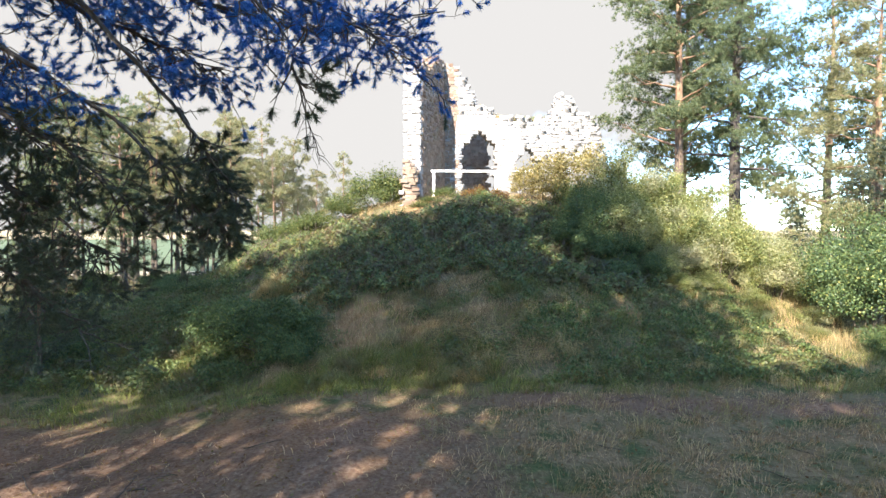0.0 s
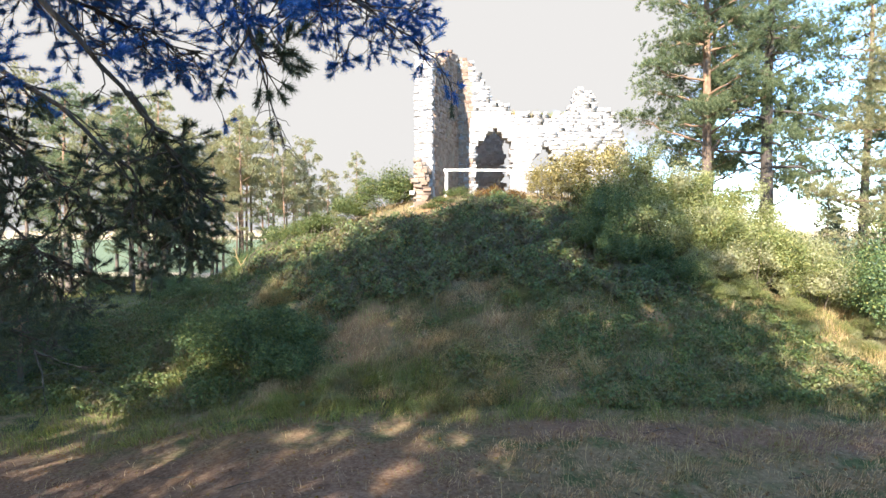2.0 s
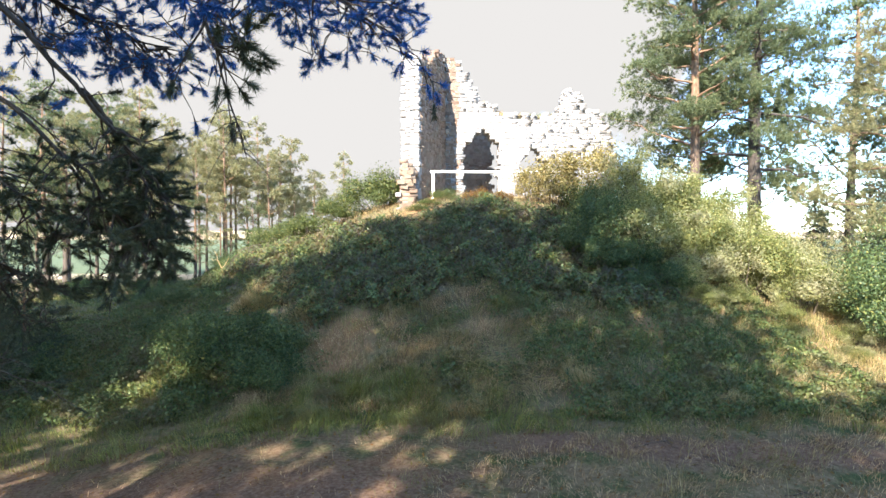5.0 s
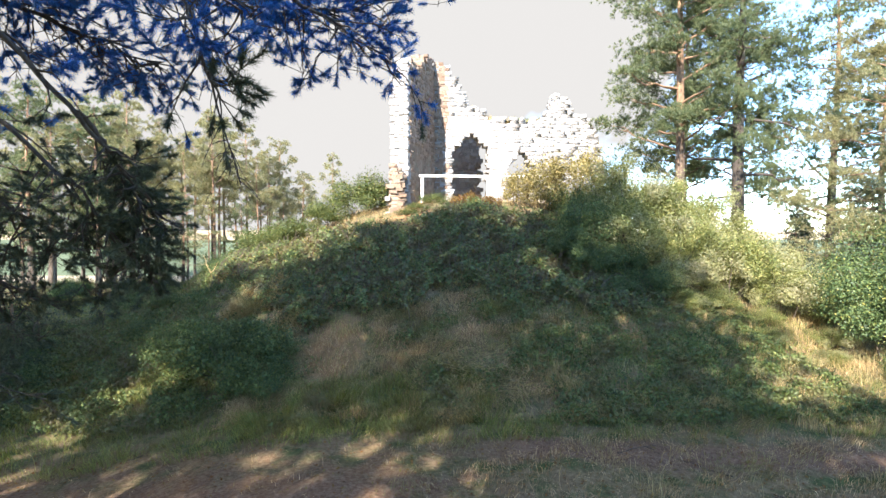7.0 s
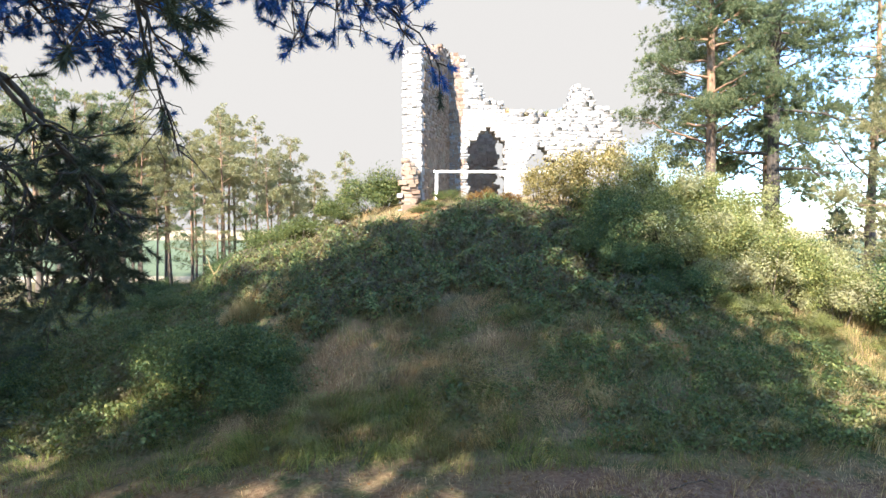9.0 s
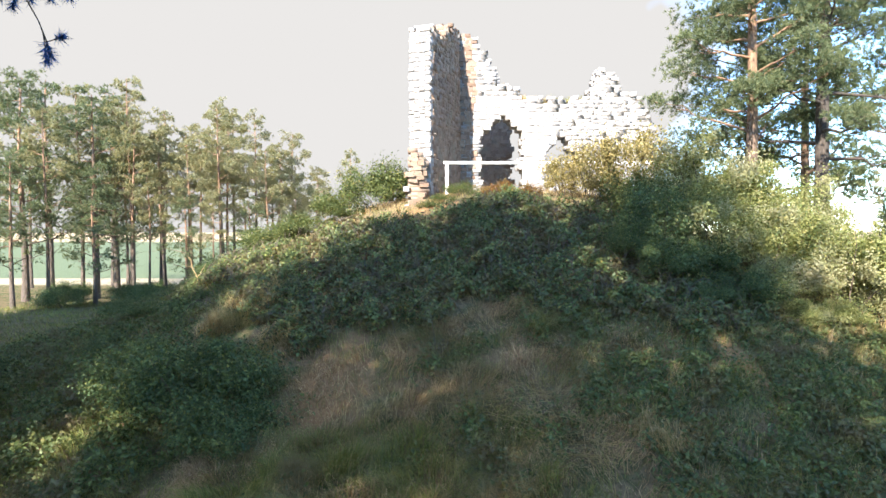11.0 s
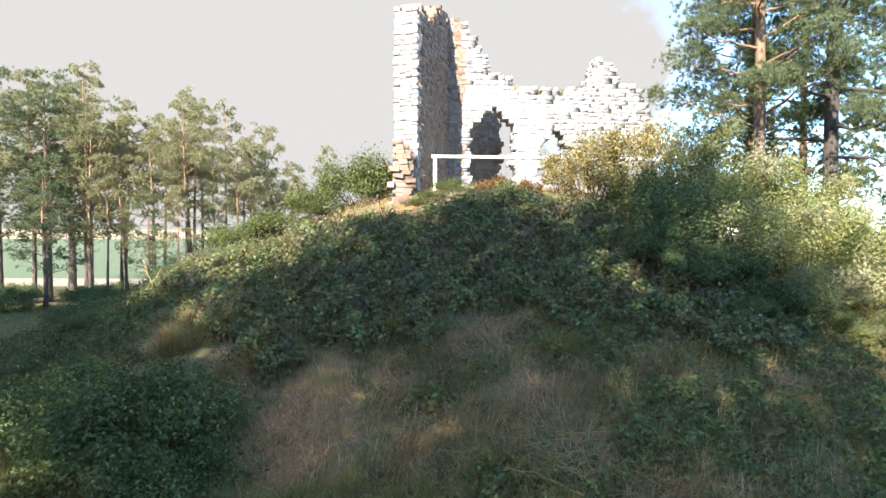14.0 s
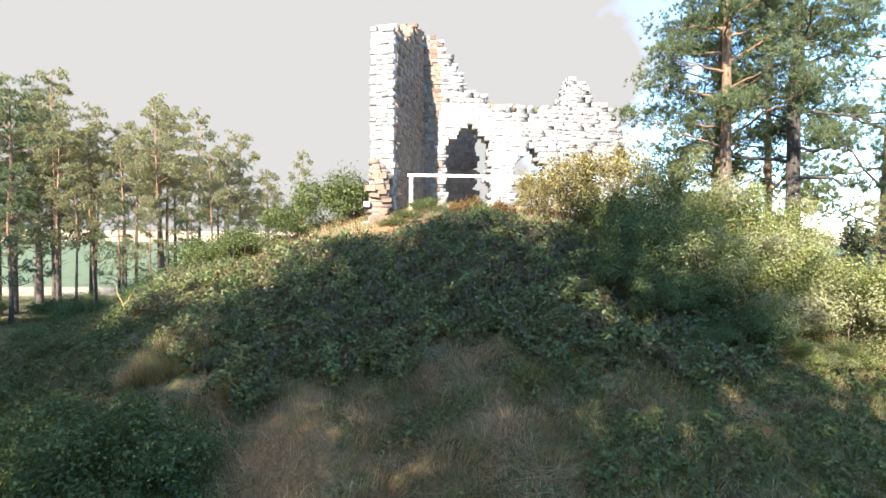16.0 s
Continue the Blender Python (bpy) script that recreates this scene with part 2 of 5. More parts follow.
NEEDLE_SHADED = leaf_material("shaded_pine_needles", [(0.0, (0.05, 0.08, 0.045)), (0.5, (0.13, 0.165, 0.085)), (1.0, (0.26, 0.28, 0.14))], 0.35, 0.5, warm=1.04, cool=0.94)
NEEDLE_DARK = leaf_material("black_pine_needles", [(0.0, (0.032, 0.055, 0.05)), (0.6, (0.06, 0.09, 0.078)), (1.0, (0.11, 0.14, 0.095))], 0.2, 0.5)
# Blue fringe round needles against bright sky, put into their colour.
NEEDLE_FRINGED = leaf_material("blue_fringed_needles", [(0.0, (0.01, 0.055, 0.3)), (0.6, (0.025, 0.15, 0.72)), (1.0, (0.08, 0.28, 0.95))], 0.45, 0.5)
BRAMBLE = leaf_material("bramble_leaves", [(0.0, (0.045, 0.07, 0.036)), (0.5, (0.11, 0.16, 0.08)), (0.84, (0.19, 0.25, 0.135)), (0.95, (0.27, 0.25, 0.10)), (1.0, (0.22, 0.13, 0.06))], 0.28, 0.42, (0.13, 0.10, 0.05), 1.6, 1.1, 0.68)
# Pale patch tone also carries the sun's highlights on these leaves.
SHRUB = leaf_material("sunlit_shrub_leaves", [(0.0, (0.085, 0.13, 0.05)), (0.5, (0.20, 0.24, 0.105)), (0.9, (0.31, 0.33, 0.165)), (1.0, (0.45, 0.43, 0.23))], 0.4, 0.5, (0.42, 0.385, 0.23), 0.9, 1.12)
# Darker leaves: partly the plant's own green, partly shade put into the colour.
DARK_SHADED_SHRUB = leaf_material("dark_shaded_leaves", [(0.0, (0.04, 0.07, 0.042)), (0.55, (0.085, 0.135, 0.075)), (0.93, (0.16, 0.21, 0.10)), (1.0, (0.34, 0.33, 0.15))], 0.28, 0.45, warm=1.06, cool=0.68)
GREEN_SHRUB = leaf_material("green_shrub_leaves", [(0.0, (0.045, 0.07, 0.03)), (0.5, (0.09, 0.12, 0.05)), (0.9, (0.155, 0.18, 0.075)), (1.0, (0.28, 0.25, 0.11))], 0.35, 0.5, warm=1.05)
DRY_SHRUB = leaf_material("dry_shrub_leaves", [(0.0, (0.11, 0.115, 0.05)), (0.5, (0.21, 0.205, 0.10)), (1.0, (0.37, 0.34, 0.19))], 0.35, 0.6)
RED_SHRUB = leaf_material("rusty_leaves", [(0.0, (0.10, 0.05, 0.02)), (0.5, (0.16, 0.09, 0.03)), (1.0, (0.14, 0.14, 0.05))], 0.3, 0.6)
STRAW = leaf_material("dry_grass", [(0.0, (0.23, 0.185, 0.12)), (0.5, (0.39, 0.33, 0.22)), (1.0, (0.58, 0.51, 0.37))], 0.35, 0.6, (0.20, 0.23, 0.11), 0.55)
GREEN_GRASS = leaf_material("green_grass", [(0.0, (0.085, 0.125, 0.048)), (0.5, (0.17, 0.225, 0.08)), (1.0, (0.31, 0.33, 0.14))], 0.35, 0.5, (0.22, 0.18, 0.09), 0.7)
THATCH = leaf_material("withered_brown_grass", [(0.0, (0.20, 0.15, 0.12)), (0.5, (0.37, 0.285, 0.235)), (0.9, (0.54, 0.44, 0.36)), (1.0, (0.68, 0.6, 0.49))], 0.4, 0.65, (0.25, 0.235, 0.10), 0.8)
WEED = leaf_material("dark_weed_leaves", [(0.0, (0.05, 0.078, 0.04)), (0.5, (0.115, 0.155, 0.072)), (0.9, (0.18, 0.23, 0.11)), (1.0, (0.25, 0.24, 0.11))], 0.3, 0.5, (0.17, 0.13, 0.065), 1.3, 1.06, 0.68)
DEAD_LEAF = leaf_material("dead_bramble_leaves", [(0.0, (0.05, 0.04, 0.03)), (0.6, (0.105, 0.075, 0.055)), (1.0, (0.18, 0.13, 0.09))], 0.25, 0.65, warm=1.1)
WHITE_PAINT = paint_material("weathered_white_paint", (0.75, 0.73, 0.70))

rng = np.random.default_rng(7)


# ---- mesh helpers ----
def mesh_of(name, co, faces, mat, smooth=False):
    """A mesh from an array of points and an array of faces with equal corner counts."""
    co, faces = np.asarray(co, dtype=np.float32), np.asarray(faces, dtype=np.int32)
    me = bpy.data.meshes.new(name)
    me.vertices.add(len(co)); me.vertices.foreach_set("co", co.ravel())
    me.loops.add(faces.size); me.loops.foreach_set("vertex_index", faces.ravel())
    me.polygons.add(len(faces)); me.polygons.foreach_set("loop_start", np.arange(len(faces), dtype=np.int32) * faces.shape[1])
    if smooth:
        me.polygons.foreach_set("use_smooth", np.ones(len(faces), dtype=bool))
    me.materials.append(mat)
    me.update(calc_edges=True)
    me.validate()
    return me


def part_of(name, me, parent, label="", kind=""):
    ob = new(name, me)
    ob.parent = parent
    return tagged(ob, label, kind=kind)


def empty_at(name, m, label, category, group="", kind=""):
    ob = new(name)
    ob.empty_display_size = 0.2
    ob.matrix_basis = m
    return tagged(ob, label, category, group, kind)


def unit(v):
    return v / np.maximum(np.linalg.norm(v, axis=-1, keepdims=True), 1e-9)


def tube(path, radii, sides=7, wobble=0.0):
    """Points and quads of a tapered tube along a path."""
    path, radii = np.asarray(path, float), np.asarray(radii, float)
    way = unit(np.gradient(path, axis=0))
    ref = np.where(np.abs(way[:, 2:3]) < 0.9, np.array([[0, 0, 1.0]]), np.array([[1.0, 0, 0]]))
    if abs(way[0, 2]) > 0.7:
        ref = np.tile(np.array([[1.0, 0, 0]]), (len(path), 1))
    elif np.all(np.abs(way[:, 2]) < 0.95):
        ref = np.tile(np.array([[0, 0, 1.0]]), (len(path), 1))
    a = unit(np.cross(way, ref)); b = np.cross(way, a)
    ang = np.arange(sides) / sides * 2 * np.pi
    rr = radii[:, None] * (1 + wobble * rng.standard_normal((len(path), sides)))
    co = path[:, None] + rr[..., None] * (np.cos(ang)[None, :, None] * a[:, None] + np.sin(ang)[None, :, None] * b[:, None])
    i, j = np.meshgrid(np.arange(len(path) - 1), np.arange(sides), indexing="ij")
    k = (j + 1) % sides
    f = np.stack([i * sides + j, i * sides + k, (i + 1) * sides + k, (i + 1) * sides + j], -1).reshape(-1, 4)
    return co.reshape(-1, 3), f


def join(pieces):
    cos, fs, base = [], [], 0
    for co, f in pieces:
        cos.append(co); fs.append(f + base); base += len(co)
    return np.concatenate(cos), np.concatenate(fs)


def leaves(at, out, size, spread=0.8, width=0.55, droop=0.15):
    """Folded four-cornered leaves at points, facing roughly outwards."""
    n = len(at)
    nor = unit(out + spread * rng.standard_normal((n, 3)))
    way = unit(np.cross(nor, rng.standard_normal((n, 3))))
    side_way = np.cross(nor, way)
    s = size * rng.uniform(0.6, 1.35, (n, 1))
    co = np.stack([at, at + way * s * 0.45 + side_way * s * width * 0.5 + nor * s * 0.1,
                   at + way * s - nor * s * droop, at + way * s * 0.45 - side_way * s * width * 0.5 + nor * s * 0.1], 1)
    return co.reshape(-1, 3), np.arange(n * 4).reshape(n, 4)


def needles(at, way, length, width, lean=0.9):
    """Thin three-cornered needles that spring from points, fanning round a way."""
    n = len(at)
    d = unit(way + lean * rng.standard_normal((n, 3)))
    side_way = unit(np.cross(d, rng.standard_normal((n, 3))))
    s = length * rng.uniform(0.6, 1.25, (n, 1))
    co = np.stack([at - side_way * width / 2, at + side_way * width / 2, at + d * s], 1)
    return co.reshape(-1, 3), np.arange(n * 3).reshape(n, 3)


def sway(x, y, s=1.0):
    """Smooth unevenness from crossed waves."""
    return (np.sin(1.7 * x / s + 0.6 * y / s + 1.0) + np.sin(-0.9 * x / s + 1.9 * y / s + 2.3) + 0.6 * np.sin(3.1 * x / s - 2.3 * y / s)) / 2.6


RING = [0, 4, 5, 6.5, 8, 9.8, 11.2, 12.7, 13.6, 14.7, 15.7, 17.2]
RISE = [4.75, 4.65, 4.4, 3.85, 3.1, 2.4, 1.8, 1.25, 0.95, 0.6, 0.22, 0.0]


def ground_z(x, y):
    """Height of the ground: flat forest floor, falling to the left, and the round castle mound."""
    x, y = np.asarray(x, float), np.asarray(y, float)
    r = np.hypot(x - 2.0, y - 28.0)
    m = np.interp(r, RING, RISE)
    left = np.clip((-1.0 - x) / 6.0, 0, 1); left = left * left * (3 - 2 * left)
    far = np.clip((y - 26) / 20, 0, 1) * np.clip(1 - m, 0, 1)
    base = -0.32 - 0.6 * left * np.clip(1 - m / 1.6, 0, 1) - 0.35 * far
    near = np.clip(1.5 - np.hypot(x, y - 15) / 40, 0, 1)
    return base + m + near * (0.07 * sway(x, y, 1.3) + 0.03 * sway(x + 5, y, 0.45))


# ---- the ground, one sheet to the horizon ----
def build_ground():
    xs = np.unique(np.concatenate([np.linspace(-24, 24, 129), np.linspace(24, 80, 30), np.linspace(-80, -24, 30), np.geomspace(80, 3000, 14), -np.geomspace(80, 3000, 14)]))
    ys = np.unique(np.concatenate([np.linspace(-6, 40, 125), np.linspace(40, 120, 30), np.linspace(-60, -6, 20), np.geomspace(120, 3000, 14), -np.geomspace(60, 3000, 14)]))
    gx, gy = np.meshgrid(xs, ys)
    co = np.stack([gx, gy, ground_z(gx, gy)], -1).reshape(-1, 3)
    w = len(xs)
    i, j = np.meshgrid(np.arange(len(ys) - 1), np.arange(w - 1), indexing="ij")
    f = np.stack([i * w + j, i * w + j + 1, (i + 1) * w + j + 1, (i + 1) * w + j], -1).reshape(-1, 4)
    ob = new("ground", mesh_of("ground", co, f, EARTH, True))
    tagged(ob, "needle-strewn brown track before a grassy castle mound", "ground", kind="structure")


build_ground()


# ---- masonry ----
def stone_mesh(seed):
    """A rough squared stone of unit size, its faces chamfered and uneven."""
    r = np.random.default_rng(seed)
    lo, hi = -0.5, 0.5
    base = np.array([[sx, sy, sz] for sx in (lo, hi) for sy in (lo, hi) for sz in (lo, hi)])
    bm = bmesh.new()
    for p in base:
        bm.verts.new(p)
    bmesh.ops.convex_hull(bm, input=bm.verts)
    bmesh.ops.dissolve_limit(bm, angle_limit=0.02, verts=bm.verts, edges=bm.edges)
    bmesh.ops.bevel(bm, geom=list(bm.edges), offset=0.06, segments=1, affect="EDGES")
    for v in bm.verts:
        v.co += Vector(r.uniform(-0.065, 0.065, 3))
    bmesh.ops.triangulate(bm, faces=bm.faces)
    me = bpy.data.meshes.new("stone")
    bm.to_mesh(me); bm.free()
    me.materials.append(STONE)
    return me


STONES = [stone_mesh(100 + k) for k in range(7)]
LIT_STONES = [me.copy() for me in STONES]
for me in LIT_STONES:
    me.materials[0] = LIT_STONE
STONE_CO = []
for me in STONES:
    co = np.empty(len(me.vertices) * 3, np.float32); me.vertices.foreach_get("co", co)
    STONE_CO.append((co.reshape(-1, 3), np.array([list(p.vertices) for p in me.polygons])))


def masonry(name, label, origin, along, length, thick, z_low, z_high, inside, prefer, limit=290, layers=3, seed=1, stones=None, mat=None, core_mat=None, lit_end=0.0, holes=None, shadow_to=0.0):
    """A ruined rubble wall: recessed core, coursed stones on faces, ends and reveals; inside(s, z) is its outline."""
    stones, mat, core_mat = stones or STONES, mat or STONE, core_mat or MORTAR
    r = np.random.default_rng(seed)
    u = np.array([along[0], along[1], 0.0]); u /= np.linalg.norm(u)
    nrm = np.array([u[1], -u[0], 0.0])
    turn = math.atan2(u[1], u[0])
    thing = empty_at(name, Matrix.Translation((origin[0], origin[1], z_low)), label, "ruin wall")
    o = np.array([origin[0], origin[1], 0.0])
    found, core = [], []
    z = z_low
    while z < z_high:
        h = r.uniform(0.11, 0.2)
        s = -r.uniform(0.0, 0.2)
        run = None
        for k in np.arange(0, length, 0.1):
            ok = inside(k + 0.05, z + h / 2)
            if ok and run is None:
                run = k
            if run is not None and (not ok or k + 0.1 >= length):
                core.append((run + 0.03, (k if not ok else k + 0.1) - 0.03, z, z + h))
                run = None
        while s < length:
            w = r.uniform(0.13, 0.38)
            c = s + w / 2
            if inside(c, z + h / 2) and not (holes and r.random() < holes(c, z)):
                edge = not (inside(c - w, z + h / 2) and inside(c + w, z + h / 2) and inside(c, z + 1.6 * h) and inside(c, z - 0.7 * h))
                for k in range(layers):
                    if k in (0, layers - 1) or edge:
                        d = (k + 0.5) * thick / layers
                        out = r.uniform(-0.015, 0.025) * (1 if k == 0 else -1 if k == layers - 1 else 0)
                        if edge and r.random() < 0.25:
                            out += r.uniform(-0.05, 0.05)
                        out *= 0.8
                        found.append((c + (r.uniform(-0.04, 0.04) if edge else 0), z + h / 2 + r.uniform(-0.03, 0.03), d, w * r.uniform(0.88, 1.02), h * r.uniform(0.97, 1.12), thick / layers + 0.015, out, k))
            s += w
        z += h
    lit_core, lit_rest = [], []
    box = np.array([[a, b, c] for a in (0, 1) for b in (0, 1) for c in (0, 1)], float)
    quads = np.array([[0, 1, 3, 2], [4, 6, 7, 5], [0, 4, 5, 1], [2, 3, 7, 6], [0, 2, 6, 4], [1, 5, 7, 3]])
    pieces = []
    for a, b, c, d in core:
        if b - a < 0.05:
            continue
        # Added pale fill puts sunlight into the colour of the broken end.
        if lit_end and a < lit_end < b:
            p = box * [lit_end - a + 0.085, thick - 0.05, d - c] + [a - 0.085, 0.035, c]
            lit_core.append((o + p[:, :1] * u - p[:, 1:2] * nrm + p[:, 2:] * [0, 0, 1] - [origin[0], origin[1], z_low], quads))
            a = a + 0.03
        inset = 0.1 if holes and length < 1 else 0.012
        p = box * [b - a, thick - 2 * inset, d - c] + [a, inset, c]
        pieces.append((o + p[:, :1] * u - p[:, 1:2] * nrm + p[:, 2:] * [0, 0, 1] - [origin[0], origin[1], z_low], quads))
    co, f = join(pieces)
    part_of("mortar_core", mesh_of("mortar_core", co, f, core_mat), thing, "crumbling lime mortar core, pale where the wall is sunlit", "stuff")
    if lit_core:
        co, f = join(lit_core)
        part_of("lime_plaster", mesh_of("lime_plaster", co, f, LIT_MORTAR), thing, "added fill on the wall's broken end, coloured pale as sunlit", "stuff")
    found.sort(key=lambda q: prefer(q[0], q[1], q[7]))
    rest = []
    for k, (c, zc, d, w, h, t, out, layer) in enumerate(found):
        if lit_end and c - w / 2 < 0.1:
            c = w / 2 - 0.07 - 0.03 * r.random()
        at = o + u * c - nrm * d + nrm * out + np.array([0, 0, zc]) - np.array([origin[0], origin[1], z_low])
        tilt = r.uniform(-5, 5) if c > 0.4 or not lit_end else 0.0
        m = Matrix.Translation(at) @ Matrix.Rotation(turn, 4, "Z") @ Matrix.Rotation(radians(tilt), 4, "Y") @ Matrix.Diagonal((w, t, h, 1))
        pick = int(r.integers(len(STONES)))
        if k < limit:
            # Paler stones paint the sunlit end, brown ones the tower's shadow strip.
            st = new("stone", LIT_STONES[pick] if c < (lit_end if layer else lit_end * 0.4) else STONES[pick] if c < shadow_to else stones[pick])
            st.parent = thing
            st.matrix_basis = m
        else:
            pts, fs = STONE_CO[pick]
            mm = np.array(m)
            (lit_rest if c < (lit_end if layer else lit_end * 0.4) else rest).append((pts @ mm[:3, :3].T + mm[:3, 3], fs))
    if rest:
        co, f = join(rest)
        part_of("rubble_stones", mesh_of("rubble_stones", co, f, mat), thing, "weathered rubble stones", "stuff")
    if lit_rest:
        co, f = join(lit_rest)
        part_of("bleached_stones", mesh_of("bleached_stones", co, f, LIT_STONE), thing, "rubble stones coloured pale as sunlit", "stuff")
    return thing


def ragged(s, z, amount=0.12):
    return amount * (math.sin(7.3 * z + 2.1 * s) + math.sin(13.1 * z - 3.7 * s + 1.2))


def tall_outline(s, z):
    top = 10.35 + 0.28 * s - 0.55 * math.exp(-((s - 1.2) / 0.5) ** 2) + ragged(z * 0.3, s * 2, 0.1)
    if s < 0.35:
        top -= 0.25
    return -0.0 <= s <= 4.1 - 0.11 * (z - 4.4) + ragged(s * 0.1, z, 0.06) and z < top


def arch_wall_outline(s, z):
    top = np.interp(s, [0, 0.7, 1.3, 1.8, 2.6, 3.6, 5.0, 5.6, 6.0, 6.4, 7.2, 7.9, 8.4], [11.2, 11.0, 10.0, 9.2, 8.7, 8.55, 8.6, 8.8, 9.9, 9.6, 8.8, 8.5, 6.6]) + ragged(0.2 * z, s, 0.1)
    if z > top or s < 0 or s > 8.4:
        return False
    half = 0.88 + ragged(s * 0.05, z, 0.05)
    d = abs(s - 1.78)
    if z < 7.0 and d < half:
        return False
    if z >= 7.0 and d < half * max(0.0, 1 - ((z - 7.0) / 0.85) ** 1.3):
        return False
    if 5.0 < z < 6.9 + ragged(0.1 * z, s, 0.1) and abs(s - 4.3) < 0.62 + ragged(0, z, 0.06) - max(0, z - 6.3) * 0.7:
        return False
    return True


def rear_outline(s, z):
    return 0 <= s <= 3.9 + ragged(0.1 * s, z, 0.08) - 0.04 * (z - 4) and z < 8.4 + ragged(z * 0.1, s, 0.15)


def stub_outline(s, z):
    return abs(s - 0.36) < 0.36 + ragged(0.3 * s, z, 0.05) - 0.05 * max(0, z - 5) and z < 5.85 - 0.2 * s


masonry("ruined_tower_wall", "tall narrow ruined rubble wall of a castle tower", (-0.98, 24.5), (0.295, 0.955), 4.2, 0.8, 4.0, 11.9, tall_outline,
        lambda s, z, k: (0 if k == 0 else 1, 0), 295, layers=4, seed=3, lit_end=0.45)
# Pale stones paint sunlight; the brown first 0.62 m paints the tower's shadow.
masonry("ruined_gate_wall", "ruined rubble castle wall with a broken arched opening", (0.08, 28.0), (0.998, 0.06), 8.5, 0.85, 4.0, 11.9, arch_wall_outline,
        lambda s, z, k: (0 if k == 0 else 1, 0 if s < 0.7 else math.hypot(s - 1.8, z - 6.5)), 295, seed=5, stones=LIT_STONES, mat=LIT_STONE, core_mat=LIT_MORTAR,
        holes=lambda s, z: 0.25 if s > 6.9 or (0.4 < s < 0.95 and z < 7.2) else 0.0, shadow_to=0.62)
masonry("ruined_rear_wall", "shaded rubble wall behind the broken arch", (-1.2, 32.0), (1.0, 0.0), 4.4, 0.8, 4.0, 8.9, rear_outline,
        lambda s, z, k: (0 if k == 0 else 1, -s), 200, seed=8)
masonry("masonry_stub", "low crumbled stump of rubble masonry on the mound", (-1.78, 23.75), (1.0, 0.05), 0.8, 0.7, 3.5, 6.1, stub_outline,
        lambda s, z, k: (k, 0), 120, seed=9, holes=lambda s, z: 0.34)


# ---- the white railing ----
def bar(a, b, w, h):
    """A slightly worn bar with bevelled edges between two points."""
    a, b = Vector(a), Vector(b)
    bm = bmesh.new()
    bmesh.ops.create_cube(bm, size=1.0)
    length = (b - a).length
    bmesh.ops.scale(bm, vec=(w, length, h), verts=bm.verts)
    bmesh.ops.bevel(bm, geom=list(bm.edges), offset=0.012, segments=2, affect="EDGES")
    q = (b - a).to_track_quat("Y", "Z").to_matrix().to_4x4()
    bmesh.ops.transform(bm, matrix=Matrix.Translation((a + b) / 2) @ q, verts=bm.verts)
    me = bpy.data.meshes.new("bar")
    bm.to_mesh(me); bm.free()
    me.materials.append(WHITE_PAINT)
    return me


def build_railing():
    root = empty_at("railing", Matrix.Identity(4), "weathered white timber railing along the mound's top", "railing")
    xs = [-0.42, 2.42, 5.2, 8.1]
    for x in xs:
        y = 25.0 + 0.04 * x
        part_of("post", bar((x, y, float(ground_z(x, y)) - 0.3), (x, y, 5.42), 0.12, 0.12), root)
    for a, b in zip([-0.55] + xs[1:-1], xs[1:-1] + [8.5]):
        part_of("top_rail", bar((a, 24.99 + 0.04 * a, 5.47), (b, 24.99 + 0.04 * b, 5.47), 0.13, 0.10), root)


build_railing()


